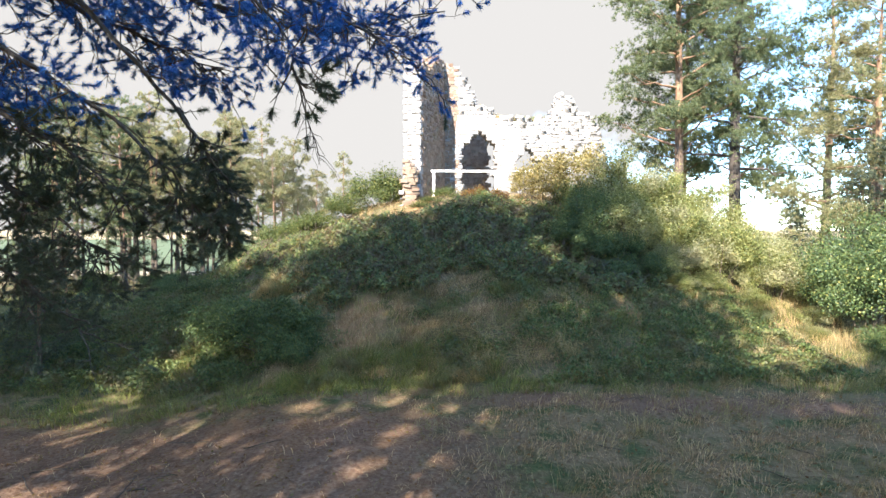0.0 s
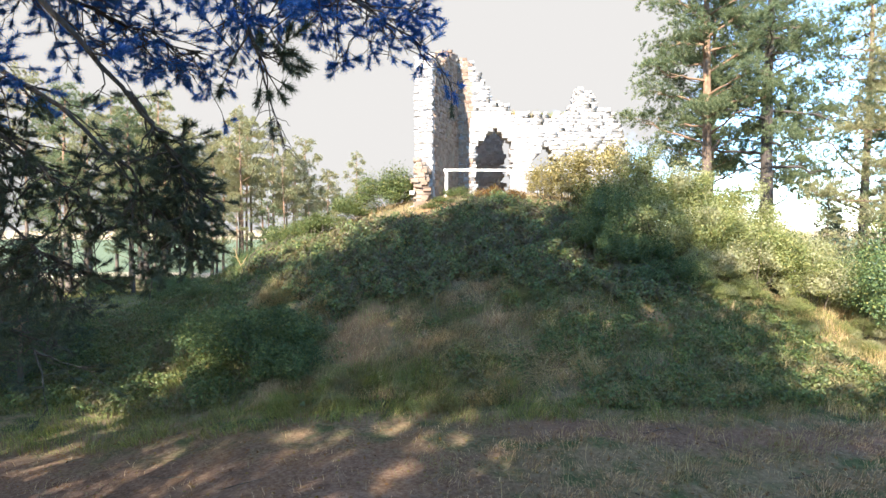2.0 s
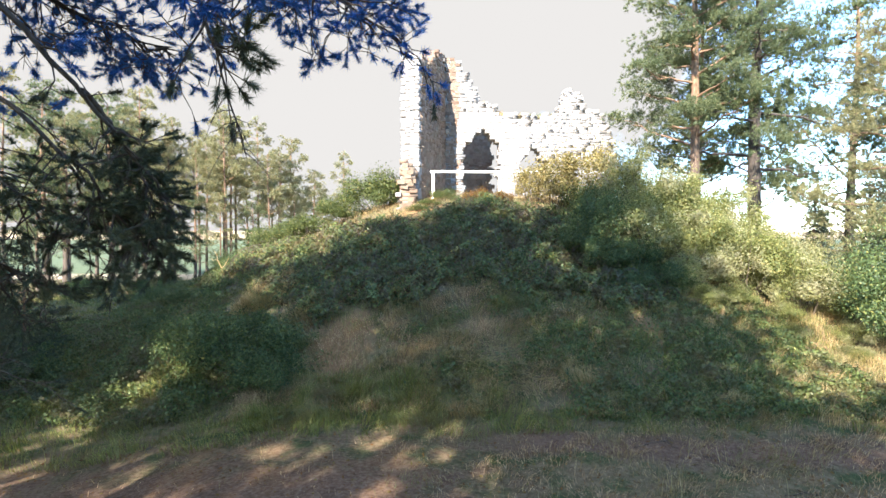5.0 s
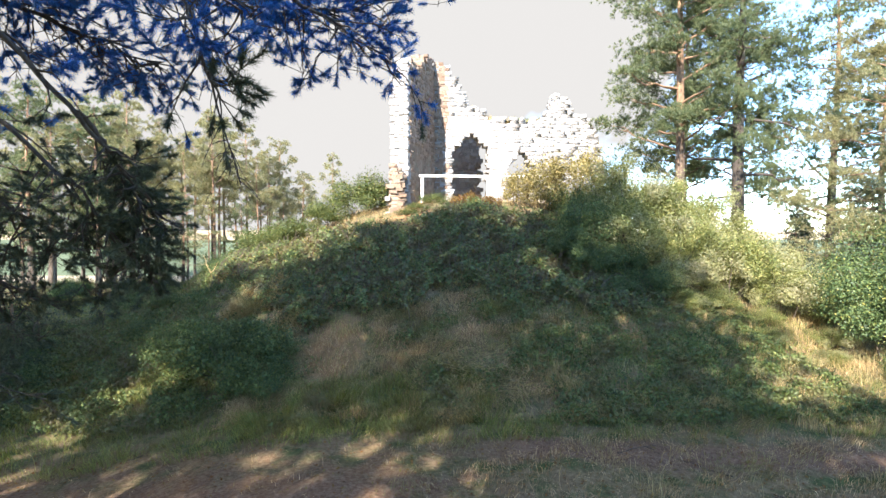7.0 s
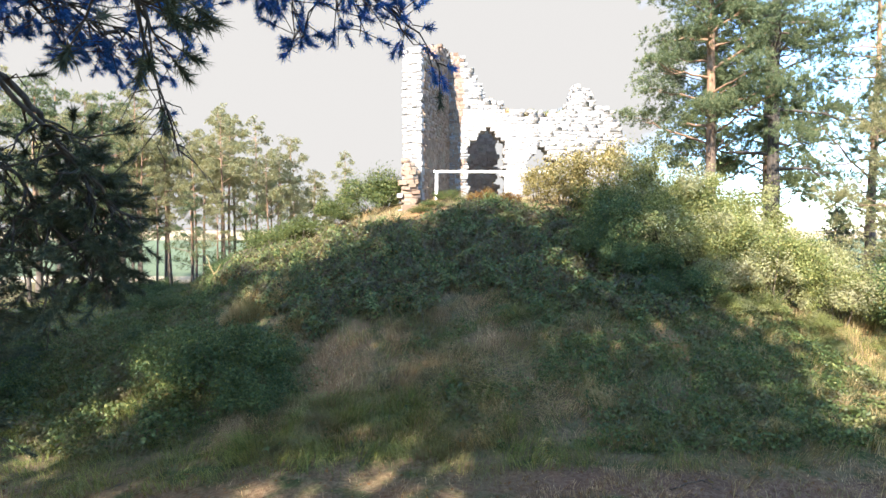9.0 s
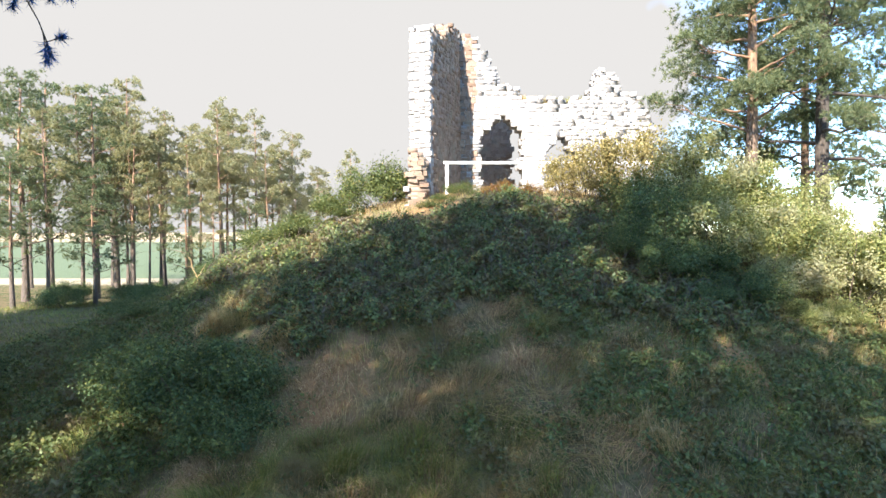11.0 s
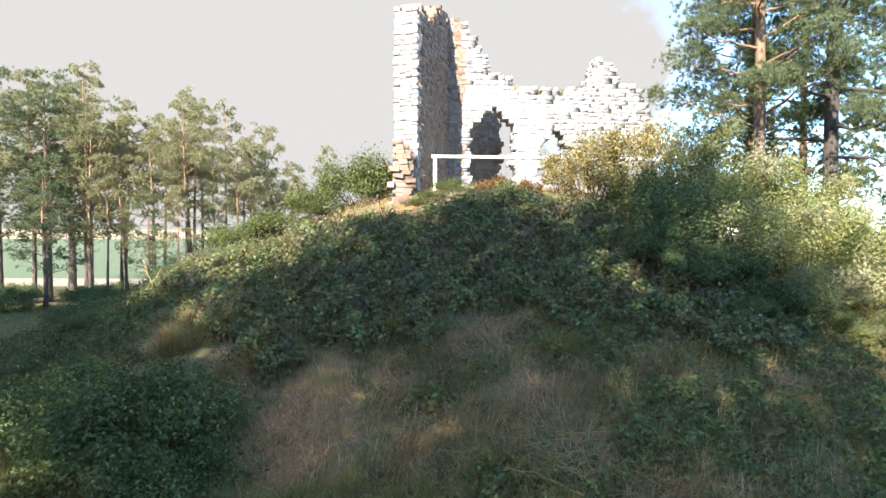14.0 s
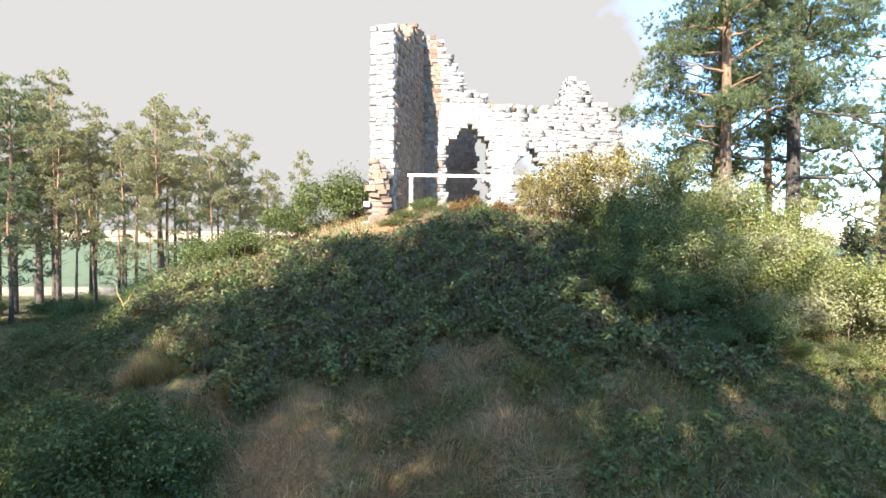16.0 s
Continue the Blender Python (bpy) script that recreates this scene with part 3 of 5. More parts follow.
# ---- pines ----
def pine(name, label, height, seed, bare=0.45, spread=2.6, limbs=26, tufts=11, pad=0.45, per=15, needle=0.24, trunk_r=0.2, wide=0.02, mat=NEEDLE, lean=0.0, dead=5, pads=1.0):
    """A pine: plated trunk, tapering limbs, needle pads at their ends."""
    r = np.random.default_rng(seed)
    root = empty_at(name, Matrix.Identity(4), label, "pine tree")
    n = 14
    t = np.linspace(0, 1, n)
    bend = np.stack([lean * height * t ** 1.4 + 0.15 * np.sin(t * 5 + seed) * t, 0.15 * np.sin(t * 4 + 2 * seed) * t, t * height - 0.3], -1)
    co, f = tube(bend, trunk_r * (1.25 - 0.25 * np.minimum(t * 8, 1)) * (1 - 0.86 * t ** 1.2), 9, 0.03)
    part_of("trunk", mesh_of("trunk", co, f, BARK, True), root, "grey bark turning orange higher up")
    at_all, way_all = [], []
    for k in range(limbs + dead):
        is_dead = k >= limbs
        q = r.uniform(min(0.2, bare * 0.5), bare) if is_dead else bare + (1 - bare) * ((k + 0.5) / limbs) ** 0.9 * 0.985
        p0 = np.array([np.interp(q, t, bend[:, j]) for j in range(3)])
        az = k * 2.4 + r.uniform(-0.5, 0.5)
        prof = (1 - ((q - bare) / (1 - bare)) ** 1.7) * 0.85 + 0.15 if not is_dead else 0.5
        ln = spread * prof * r.uniform(0.65, 1.15)
        up = r.uniform(0.05, 0.45) + 0.5 * max(0, q - 0.8) * 3
        e = np.linspace(0, 1, 6)[:, None]
        d = np.array([math.cos(az), math.sin(az), 0.0])
        path = p0 + d * ln * e + np.array([0, 0, 1.0]) * ln * (up * e - 0.35 * e ** 2 + 0.25 * e ** 3) + 0.06 * ln * r.standard_normal((6, 3)) * e
        co, f = tube(path, (0.25 if not is_dead else 0.15) * trunk_r * (1.05 - 0.9 * e[:, 0]) * (0.5 + 0.5 * prof), 5)
        part_of("branch", mesh_of("branch", co, f, BARK, True), root)
        if is_dead:
            continue
        for c in range(max(2, int(round(pads * (2 + 3.2 * prof))))):
            w = r.uniform(0.45, 1.05)
            mid = np.array([np.interp(min(w, 1), e[:, 0], path[:, j]) for j in range(3)]) + r.standard_normal(3) * [0.22, 0.22, 0.10] * ln * 0.55
            m = int(tufts * r.uniform(0.6, 1.3))
            pt = mid + r.standard_normal((m, 3)) * [pad, pad, pad * 0.33]
            at_all.append(pt)
            way_all.append(unit(pt - mid + np.array([0, 0, 0.35]) * pad + 0.2 * d))
    at, way = np.concatenate(at_all), np.concatenate(way_all)
    co, f = needles(np.repeat(at, per, 0), np.repeat(way, per, 0), needle, wide, 0.75)
    part_of("crown", mesh_of("crown", co, f, mat), root, "tufted blue-green needle pads with gaps", "stuff")
    return root


def put(proto, x, y, turn=0.0, size=1.0, group="", label="", first=False, sink=0.1, tall=1.0):
    m = Matrix.Translation((x, y, float(ground_z(x, y)) - sink)) @ Matrix.Rotation(radians(turn), 4, "Z") @ Matrix.Diagonal((size, size, size * tall, 1))
    if first:
        proto.matrix_basis = m
        ob = proto
    else:
        ob = copy_thing(proto, m)
    return tagged(ob, label, group=group)


def clump_pine(name, label, height, seed, bare=0.4, spread=3.0, limbs=24, pads=4, pad=0.5, tufts=30, per=14, needle=0.17, wide=0.02, trunk_r=0.2, mat=NEEDLE, lean=0.0, dead=5, dead_span=(0.2, 0.45), dead_az=None, bark=BARK, taper=1.7):
    """A pine whose limbs fork into twigs that each carry a rounded cushion of needle tufts."""
    r = np.random.default_rng(seed)
    root = empty_at(name, Matrix.Identity(4), label, "pine tree")
    t = np.linspace(0, 1, 14)
    bend = np.stack([lean * height * t ** 1.4 + 0.15 * np.sin(t * 5 + seed) * t, 0.15 * np.sin(t * 4 + 2 * seed) * t, t * height - 0.3], -1)
    co, f = tube(bend, trunk_r * (1.25 - 0.25 * np.minimum(t * 8, 1)) * (1 - 0.86 * t ** 1.2), 10, 0.03)
    part_of("trunk", mesh_of("trunk", co, f, bark, True), root, "grey bark turning orange higher up")
    at_all, way_all = [], []
    e = np.linspace(0, 1, 7)[:, None]
    for k in range(limbs + dead):
        is_dead = k >= limbs
        q = r.uniform(*dead_span) if is_dead else bare + (1 - bare) * ((k + 0.5) / limbs) ** 0.9 * 0.985
        p0 = np.array([np.interp(q, t, bend[:, j]) for j in range(3)])
        az = k * 2.4 + r.uniform(-0.5, 0.5)
        if is_dead and dead_az is not None:
            az = dead_az + r.uniform(-0.9, 0.9)
        prof = 0.55 if is_dead else (1 - ((q - bare) / (1 - bare)) ** taper) * 0.85 + 0.15
        ln = spread * prof * r.uniform(0.6, 1.15)
        up = r.uniform(-0.05, 0.75) + 1.2 * max(0, q - 0.75)
        d = np.array([math.cos(az), math.sin(az), 0.0])
        path = p0 + d * ln * e + np.array([0, 0, 1.0]) * ln * (up * e - 0.4 * e ** 2 + 0.3 * e ** 3) + 0.05 * ln * r.standard_normal((7, 3)) * e
        wood = [tube(path, (0.26 if not is_dead else 0.16) * trunk_r * (1.05 - 0.92 * e[:, 0]) * (0.5 + 0.5 * prof), 5)]
        for c in range(0 if is_dead else max(2, int(round(pads * (0.4 + 0.9 * prof))))):
            w = 1.0 if c == 0 else r.uniform(0.35, 1.0)
            p1 = np.array([np.interp(w, e[:, 0], path[:, j]) for j in range(3)])
            turn = r.uniform(-1.2, 1.2) if c else 0.0
            d1 = np.array([math.cos(az + turn), math.sin(az + turn), r.uniform(0.15, 0.6)])
            size = pad * r.uniform(0.65, 1.35) * (0.7 + 0.4 * prof)
            mid = p1 + d1 * (ln * 0.24 * r.uniform(0.4, 1.2) if c else 0.0)
            wood.append(tube(np.stack([p1, (p1 + mid) / 2 + [0, 0, -0.05], mid]), [0.022, 0.016, 0.008], 4))
            for b in range(3):
                sub = mid + r.standard_normal(3) * size * [0.55, 0.55, 0.45]
                m = max(4, int(tufts / 3 * r.uniform(0.7, 1.3)))
                ball = unit(r.standard_normal((m, 3))) * r.uniform(0.3, 1, (m, 1)) ** 0.4
                ball[:, 2] = np.abs(ball[:, 2]) * 1.1 - 0.35
                at_all.append(sub + ball * size * [0.75, 0.75, 0.7])
                way_all.append(unit(ball + [0, 0, 0.5] + 0.3 * d))
        co, f = join(wood)
        part_of("branch", mesh_of("branch", co, f, bark, True), root, "bare dead limb" if is_dead else "")
    at, way = np.concatenate(at_all), np.concatenate(way_all)
    co, f = needles(np.repeat(at, per, 0), np.repeat(way, per, 0), needle, wide, 0.6)
    part_of("crown", mesh_of("crown", co, f, mat), root, "rounded cushions of needles with gaps between", "stuff")
    return root


GROVE = "pines of the grove beside the mound"
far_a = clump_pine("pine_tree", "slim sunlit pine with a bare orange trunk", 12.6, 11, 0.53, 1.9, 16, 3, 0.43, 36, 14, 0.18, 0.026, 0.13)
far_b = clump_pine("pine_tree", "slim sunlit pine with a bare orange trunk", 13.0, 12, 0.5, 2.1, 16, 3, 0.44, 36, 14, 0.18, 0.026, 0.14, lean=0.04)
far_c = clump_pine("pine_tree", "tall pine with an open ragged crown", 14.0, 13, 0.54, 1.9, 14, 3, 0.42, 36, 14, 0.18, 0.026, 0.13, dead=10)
far_d = clump_pine("pine_tree", "dark dense pine with low branches", 12.0, 14, 0.25, 2.9, 26, 4, 0.44, 30, 14, 0.18, 0.026, 0.18, NEEDLE_SHADED)
protos, used = [far_a, far_b, far_c, far_d], set()
for k, x, y, turn, size in (
        (3, -25.2, 36.0, 10, 1.12), (3, -22.0, 37.5, 80, 0.95), (2, -20.4, 38.5, 40, 1.0), (1, -18.8, 39.5, 200, 0.84), (0, -19.0, 43.0, 120, 0.92),
        (0, -17.2, 41.0, 10, 0.96), (2, -17.6, 45.0, 300, 1.02), (0, -15.6, 40.5, 190, 0.88), (1, -15.2, 44.0, 140, 0.90), (2, -13.8, 42.0, 250, 0.9),
        (0, -13.4, 46.0, 30, 0.93), (1, -12.5, 46.0, 90, 1.1), (1, -11.6, 43.0, 20, 0.72), (3, -23.6, 42.0, 15, 1.05), (3, -27.5, 41.0, 60, 1.1),
        (2, -21.3, 44.0, 160, 0.95), (0, -11.0, 48.0, 220, 0.80), (2, -29.5, 38.0, 220, 1.1), (2, -12.0, 66.0, 70, 0.98), (1, -10.4, 52.0, 150, 0.66),
        (0, -32.0, 45.0, 20, 1.1), (3, -27.0, 47.0, 110, 1.0), (2, -24.6, 40.0, 20, 1.0), (0, -20.2, 41.5, 75, 0.95), (1, -22.5, 46.0, 15, 1.0), (2, -16.2, 43.0, 210, 0.95), (0, -14.6, 47.5, 100, 0.9), (1, -18.6, 48.0, 160, 1.0), (2, -12.4, 40.2, 20, 0.7), (2, -16.4, 38.0, 330, 0.72), (1, -14.6, 37.2, 270, 0.62), (0, -18.2, 36.6, 80, 0.66), (2, -22.8, 34.6, 50, 0.8), (1, -9.6, 44.0, 310, 0.55), (3, -20.0, 34.4, 15, 0.55), (3, -16.2, 37.0, 95, 0.5), (3, -13.4, 39.6, 185, 0.48), (3, -23.5, 33.0, 275, 0.62), (3, -11.2, 41.0, 40, 0.4),
        (2, -15.0, 39.0, 35, 0.86), (2, -19.6, 37.4, 145, 0.8), (0, -13.0, 44.6, 265, 0.82), (2, -17.4, 47.0, 65, 0.98), (2, -21.8, 41.0, 305, 0.94), (2, -10.6, 45.6, 175, 0.66), (0, -24.4, 44.6, 205, 1.0)):
    put(protos[k], x, y, turn, size, GROVE, first=k not in used)
    used.add(k)

RIGHT = "tall pines behind the mound's shrubs"
right_a = clump_pine("pine_tree", "tall pine with a straight trunk and cushioned boughs", 17.5, 21, 0.24, 3.1, 42, 5, 0.54, 52, 19, 0.18, 0.018, 0.23, NEEDLE_SHADED, taper=2.2)
# Dark bark on this trunk puts its shade into the colour.
right_b = clump_pine("pine_tree", "stout pine with a trunk coloured dark as shaded and bare upper limbs", 18.0, 22, 0.26, 3.8, 30, 5, 0.56, 52, 19, 0.18, 0.018, 0.31, NEEDLE_SHADED, dead=12, dead_span=(0.42, 0.75), dead_az=0.1, bark=DARK_BARK, taper=2.2)
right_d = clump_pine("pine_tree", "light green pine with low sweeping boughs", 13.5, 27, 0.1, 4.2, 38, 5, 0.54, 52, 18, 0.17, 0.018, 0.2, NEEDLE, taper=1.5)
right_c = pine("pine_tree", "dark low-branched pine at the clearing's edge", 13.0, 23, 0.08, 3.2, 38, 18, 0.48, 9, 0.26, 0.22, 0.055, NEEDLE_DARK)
put(right_a, 11.2, 26.15, 30, 1.0, RIGHT, first=True)
put(right_b, 14.05, 26.35, 0, 1.0, RIGHT, first=True)
put(right_a, 13.4, 30.6, 200, 0.9, RIGHT)
put(far_d, 21.0, 30.0, 160, 1.3, RIGHT)
put(far_d, 17.6, 33.0, 250, 1.3, RIGHT)
put(right_d, 16.2, 20.4, 0, 0.9, RIGHT, first=True)
put(right_c, 14.6, 17.8, 0, 0.5, RIGHT, first=True)
put(right_c, 18.8, 24.5, 130, 0.9, RIGHT)
put(far_d, 19.6, 25.0, 220, 0.9, RIGHT)
put(right_c, 25.0, 34.0, 60, 1.0, RIGHT)
put(right_c, 17.2, 27.0, 160, 0.66, RIGHT)
put(right_c, 20.5, 31.5, 20, 0.7, RIGHT)
put(right_c, 17.4, 17.5, 300, 0.8, RIGHT)

# Out-of-view pines, added and positioned to shape the shade and sun flecks.
shade_a = pine("pine_tree", "tall unseen pine set behind the clearing to cast shade", 17.0, 24, 0.47, 3.5, 34, 11, 0.36, 8, 0.28, 0.24, 0.08)
shade_b = pine("pine_tree", "tall unseen pine set behind the clearing to cast shade", 17.0, 25, 0.38, 4.0, 36, 10, 0.38, 8, 0.28, 0.25, 0.08)
shade_c = pine("pine_tree", "dense young pine, unseen, set behind the clearing to cast shade", 12.0, 26, 0.3, 2.8, 36, 26, 0.5, 8, 0.3, 0.18, 0.09)
SHADE = "pines round the clearing where the camera hovers"
for i, (x, y, turn, size, k) in enumerate((
        (-3.71, -6.48, 32, 1.10, 0), (-10.08, -3.78, 191, 1.17, 1), (-10.34, -4.60, 146, 1.17, 0), (-14.54, -5.95, 147, 1.05, 1), (-8.75, -8.30, 254, 1.27, 0), (-6.03, -8.87, 78, 1.06, 0), (-7.35, -8.15, 116, 1.36, 0),
        (-14.28, -9.42, 219, 1.25, 1), (-19.20, -6.99, 224, 1.10, 0), (-22.20, -1.42, 236, 1.00, 1), (-18.70, 5.80, 191, 0.85, 0), (-22.36, 7.71, 303, 0.90, 1), (-26.02, 9.74, 244, 0.90, 0))):
    put((shade_a, shade_b)[k], x, y, turn, size, SHADE, first=i < 2)
for i, (x, y, turn, size) in enumerate((
        (-3.29, -4.45, 340, 0.97), (1.07, -6.13, 73, 1.00), (3.20, -5.40, 110, 1.04), (5.90, -5.00, 140, 1.16), (8.70, -5.20, 210, 1.20), (11.80, -4.40, 30, 1.20),
        (-2.40, -6.40, 71, 1.03), (2.20, -7.40, 20, 1.08), (-17.64, 3.46, 14, 1.20), (-19.58, 6.80, 87, 1.20), (-13.34, 6.46, 172, 0.95), (-22.94, 9.80, 153, 1.20),
        (-17.5, 13.5, 20, 0.95), (-20.0, 14.6, 80, 1.1), (-22.6, 13.2, 130, 1.15), (-19.2, 17.4, 190, 0.95), (-22.2, 17.2, 250, 1.1), (-25.2, 15.6, 310, 1.15), (-24.6, 20.0, 40, 1.1))):
    put(shade_c, x, y, turn, size, SHADE, first=i == 0)
# Small pines added to darken the left edge and shade the flank.
for x, y, turn, size in ((-9.8, 13.2, 20, 0.56), (-13.2, 17.5, 80, 0.6), (-10.8, 15.6, 140, 0.58), (-11.5, 11.5, 200, 0.6)):
    put(right_c, x, y, turn, size, SHADE, "small dark pine among the shade")


# ---- the old pine whose boughs hang over the clearing ----
def old_pine():
    r = np.random.default_rng(31)
    base = np.array([-7.6, 5.6])
    gz = float(ground_z(*base))
    root = empty_at("old_pine", Matrix.Translation((base[0], base[1], gz)), "old dark pine with long drooping boughs over the clearing", "pine tree")
    t = np.linspace(0, 1, 14)
    trunk = np.stack([0.3 * np.sin(t * 3), 0.2 * np.sin(t * 4 + 1), t * 15 - 0.3], -1)
    co, f = tube(trunk, 0.36 * (1.2 - 0.2 * np.minimum(8 * t, 1)) * (1 - 0.85 * t), 12, 0.03)
    part_of("trunk", mesh_of("trunk", co, f, BARK, True), root)
    tips, ways = [], []
    o = np.array([base[0], base[1], gz])

    def bough(points, r0, twigs, droop=0.5, reach=1.0, brush=(3, 7)):
        pts = np.array(points, float) - o
        s = np.linspace(0, 1, len(pts)); e = np.linspace(0, 1, 18)
        path = np.stack([np.interp(e, s, pts[:, j]) for j in range(3)], -1)
        path[1:-1] = (path[:-2] + 2 * path[1:-1] + path[2:]) / 4
        path[1:-1] = (path[:-2] + 2 * path[1:-1] + path[2:]) / 4
        path[1:] += 0.03 * r.standard_normal((17, 3))
        co, f = tube(path, r0 * (1.0 - 0.86 * e), 7, 0.04)
        limb = part_of("bough", mesh_of("bough", co, f, DARK_BARK, True), root, "dark crooked bough")
        wood = []
        for k in range(twigs):
            q = r.uniform(0.25, 1.0)
            p0 = np.array([np.interp(q, e, path[:, j]) for j in range(3)])
            ahead = unit(path[min(17, int(q * 17) + 1)] - path[max(0, int(q * 17) - 1)])
            d = unit(ahead * 0.6 + r.standard_normal(3) * [0.9, 0.9, 0.35] + np.array([0, 0, -droop * r.uniform(0, 1)]))
            ln = reach * r.uniform(0.4, 1.1)
            g = np.linspace(0, 1, 6)[:, None]
            tw = p0 + d * ln * g + np.array([0, 0, -1.0]) * droop * 0.3 * ln * g ** 2 + 0.04 * r.standard_normal((6, 3)) * g
            wood.append(tube(tw, 0.012 * (1.1 - 0.8 * g[:, 0]), 4))
            for b in range(int(r.integers(*brush))):
                w = r.uniform(0.45, 1.0)
                p1 = np.array([np.interp(w, g[:, 0], tw[:, j]) for j in range(3)])
                d1 = unit(d + 0.8 * r.standard_normal(3) + np.array([0, 0, 0.25]))
                l1 = r.uniform(0.18, 0.38)
                wood.append(tube(np.stack([p1, p1 + d1 * l1 * 0.5, p1 + d1 * l1]), [0.006, 0.005, 0.003], 3))
                tips.append(p1 + d1 * l1 * 0.68); ways.append(d1 * l1 * 0.36)
        co, f = join(wood)
        part_of("twig_spray", mesh_of("twig_spray", co, f, DARK_BARK), limb, kind="stuff")

    # high boughs that fringe the sky
    bough([(-7.5, 5.7, 8.2), (-5.5, 6.6, 7.6), (-3.4, 7.4, 6.6), (-1.6, 7.8, 5.9), (-0.5, 7.7, 5.2)], 0.08, 75, 0.5, 0.8)
    bough([(-7.5, 5.7, 7.6), (-5.6, 7.2, 7.0), (-3.8, 8.4, 6.3), (-2.2, 8.7, 5.9), (0.0, 8.6, 6.2)], 0.07, 80, 0.5, 0.85)
    bough([(-7.5, 5.6, 7.2), (-5.2, 6.0, 6.7), (-3.0, 6.3, 5.9), (-1.6, 6.5, 5.2)], 0.06, 45, 0.6, 0.7)
    bough([(-7.5, 5.7, 9.2), (-5.0, 7.8, 8.2), (-2.4, 8.6, 7.0), (0.3, 8.8, 6.6)], 0.08, 70, 0.4, 0.9)
    bough([(-7.4, 5.9, 6.8), (-6.0, 7.6, 6.3), (-4.8, 8.7, 5.8), (-3.5, 9.0, 5.4)], 0.06, 65, 0.6, 0.9)
    bough([(-7.4, 5.9, 7.4), (-6.4, 7.8, 7.0), (-5.6, 8.6, 6.6), (-4.9, 8.9, 6.2)], 0.06, 65, 0.6, 0.9)
    # a near bough whose bare end dangles
    bough([(-7.5, 5.6, 7.4), (-4.4, 5.4, 6.5), (-2.4, 5.2, 5.5), (-1.5, 5.2, 4.75), (-1.36, 5.2, 4.2)], 0.035, 15, 0.6, 0.4, (3, 6))
    bare = []
    hang = np.array([[-1.36, 5.2, 4.2], [-1.32, 5.2, 4.0], [-1.27, 5.22, 3.8], [-1.2, 5.2, 3.62], [-1.16, 5.2, 3.45]]) - o
    bare.append(tube(hang, [0.009, 0.008, 0.006, 0.005, 0.003], 5))
    for k in range(16):
        i = int(r.integers(0, 4))
        p0 = hang[i] + (hang[i + 1] - hang[i]) * r.random()
        d = unit(np.array([r.normal(0, 0.7), r.normal(0, 0.7), r.uniform(-0.9, 0.15)]))
        ln = r.uniform(0.12, 0.34)
        g = np.linspace(0, 1, 6)[:, None]
        bare.append(tube(p0 + d * ln * g + np.array([0, 0, -0.5]) * ln * g ** 2 + 0.012 * r.standard_normal((6, 3)) * g, 0.0035 * (1.1 - 0.7 * g[:, 0]), 4))
    co, f = join(bare)
    part_of("dangling_twig", mesh_of("dangling_twig", co, f, DARK_BARK), root, "bare dangling twig with fine side shoots", "stuff")
    # the long bare limb that slants down, with a dark drooping mass at its end
    bough([(-7.4, 5.5, 7.0), (-5.2, 6.0, 6.3), (-3.7, 6.3, 5.0), (-3.15, 6.5, 4.2), (-2.9, 7.0, 3.7), (-2.85, 7.5, 3.2)], 0.045, 20, 0.7, 0.5, (2, 4))
    bough([(-7.5, 5.9, 6.0), (-6.0, 7.2, 5.4), (-4.6, 7.0, 4.5), (-3.6, 7.3, 3.6), (-3.15, 7.4, 2.8)], 0.05, 44, 0.8, 0.8)
    bough([(-7.5, 5.9, 5.2), (-6.2, 7.4, 4.6), (-5.0, 7.5, 3.8), (-3.9, 7.7, 2.9)], 0.05, 46, 0.8, 0.8)
    bough([(-7.5, 5.9, 4.4), (-6.6, 7.4, 3.8), (-5.5, 7.8, 3.0), (-4.6, 8.0, 2.1)], 0.05, 55, 0.7, 0.8)
    bough([(-7.6, 6.0, 3.4), (-7.0, 7.6, 2.8), (-6.2, 8.0, 2.1), (-5.4, 8.2, 1.3)], 0.05, 40, 0.6, 0.8)
    bough([(-7.6, 6.0, 6.4), (-6.8, 7.8, 5.6), (-6.4, 8.0, 4.7), (-5.8, 8.2, 3.8)], 0.05, 62, 0.7, 0.9)
    bough([(-7.6, 6.0, 5.6), (-7.2, 8.0, 4.6), (-7.0, 8.6, 3.4), (-6.8, 9.0, 2.2)], 0.05, 55, 0.7, 0.9)
    bough([(-3.2, 6.6, 4.25), (-3.2, 7.2, 3.9), (-3.1, 7.5, 3.3), (-3.0, 7.6, 2.7)], 0.03, 40, 0.9, 0.45, (4, 8))
    # high crown, above the view, that shades the slope
    for k in range(10):
        az = k * 2.4; zz = 9 + 0.35 * k
        ln = 4.6 - 0.2 * k
        tip = (o[0] + ln * math.cos(az), o[1] + ln * math.sin(az), zz + 0.5)
        bough([(o[0], o[1], zz), ((o[0] + tip[0]) / 2, (o[1] + tip[1]) / 2, zz + 0.7), tip], 0.08, 40, 0.2, 0.9, (3, 6))
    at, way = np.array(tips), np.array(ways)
    # Brushes between 4.3 and 8.6 m get the sky's blue fringe as colour.
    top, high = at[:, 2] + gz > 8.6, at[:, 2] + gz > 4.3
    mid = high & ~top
    for tuft, run, mat, label in ((at[top], way[top], NEEDLE_DARK, "high dark needle brushes of the crown"), (at[mid], way[mid], NEEDLE_FRINGED, "needle brushes coloured with the bright sky's blue fringe"), (at[~high], way[~high], NEEDLE_DARK, "dark drooping needle brushes")):
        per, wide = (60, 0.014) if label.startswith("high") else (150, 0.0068)
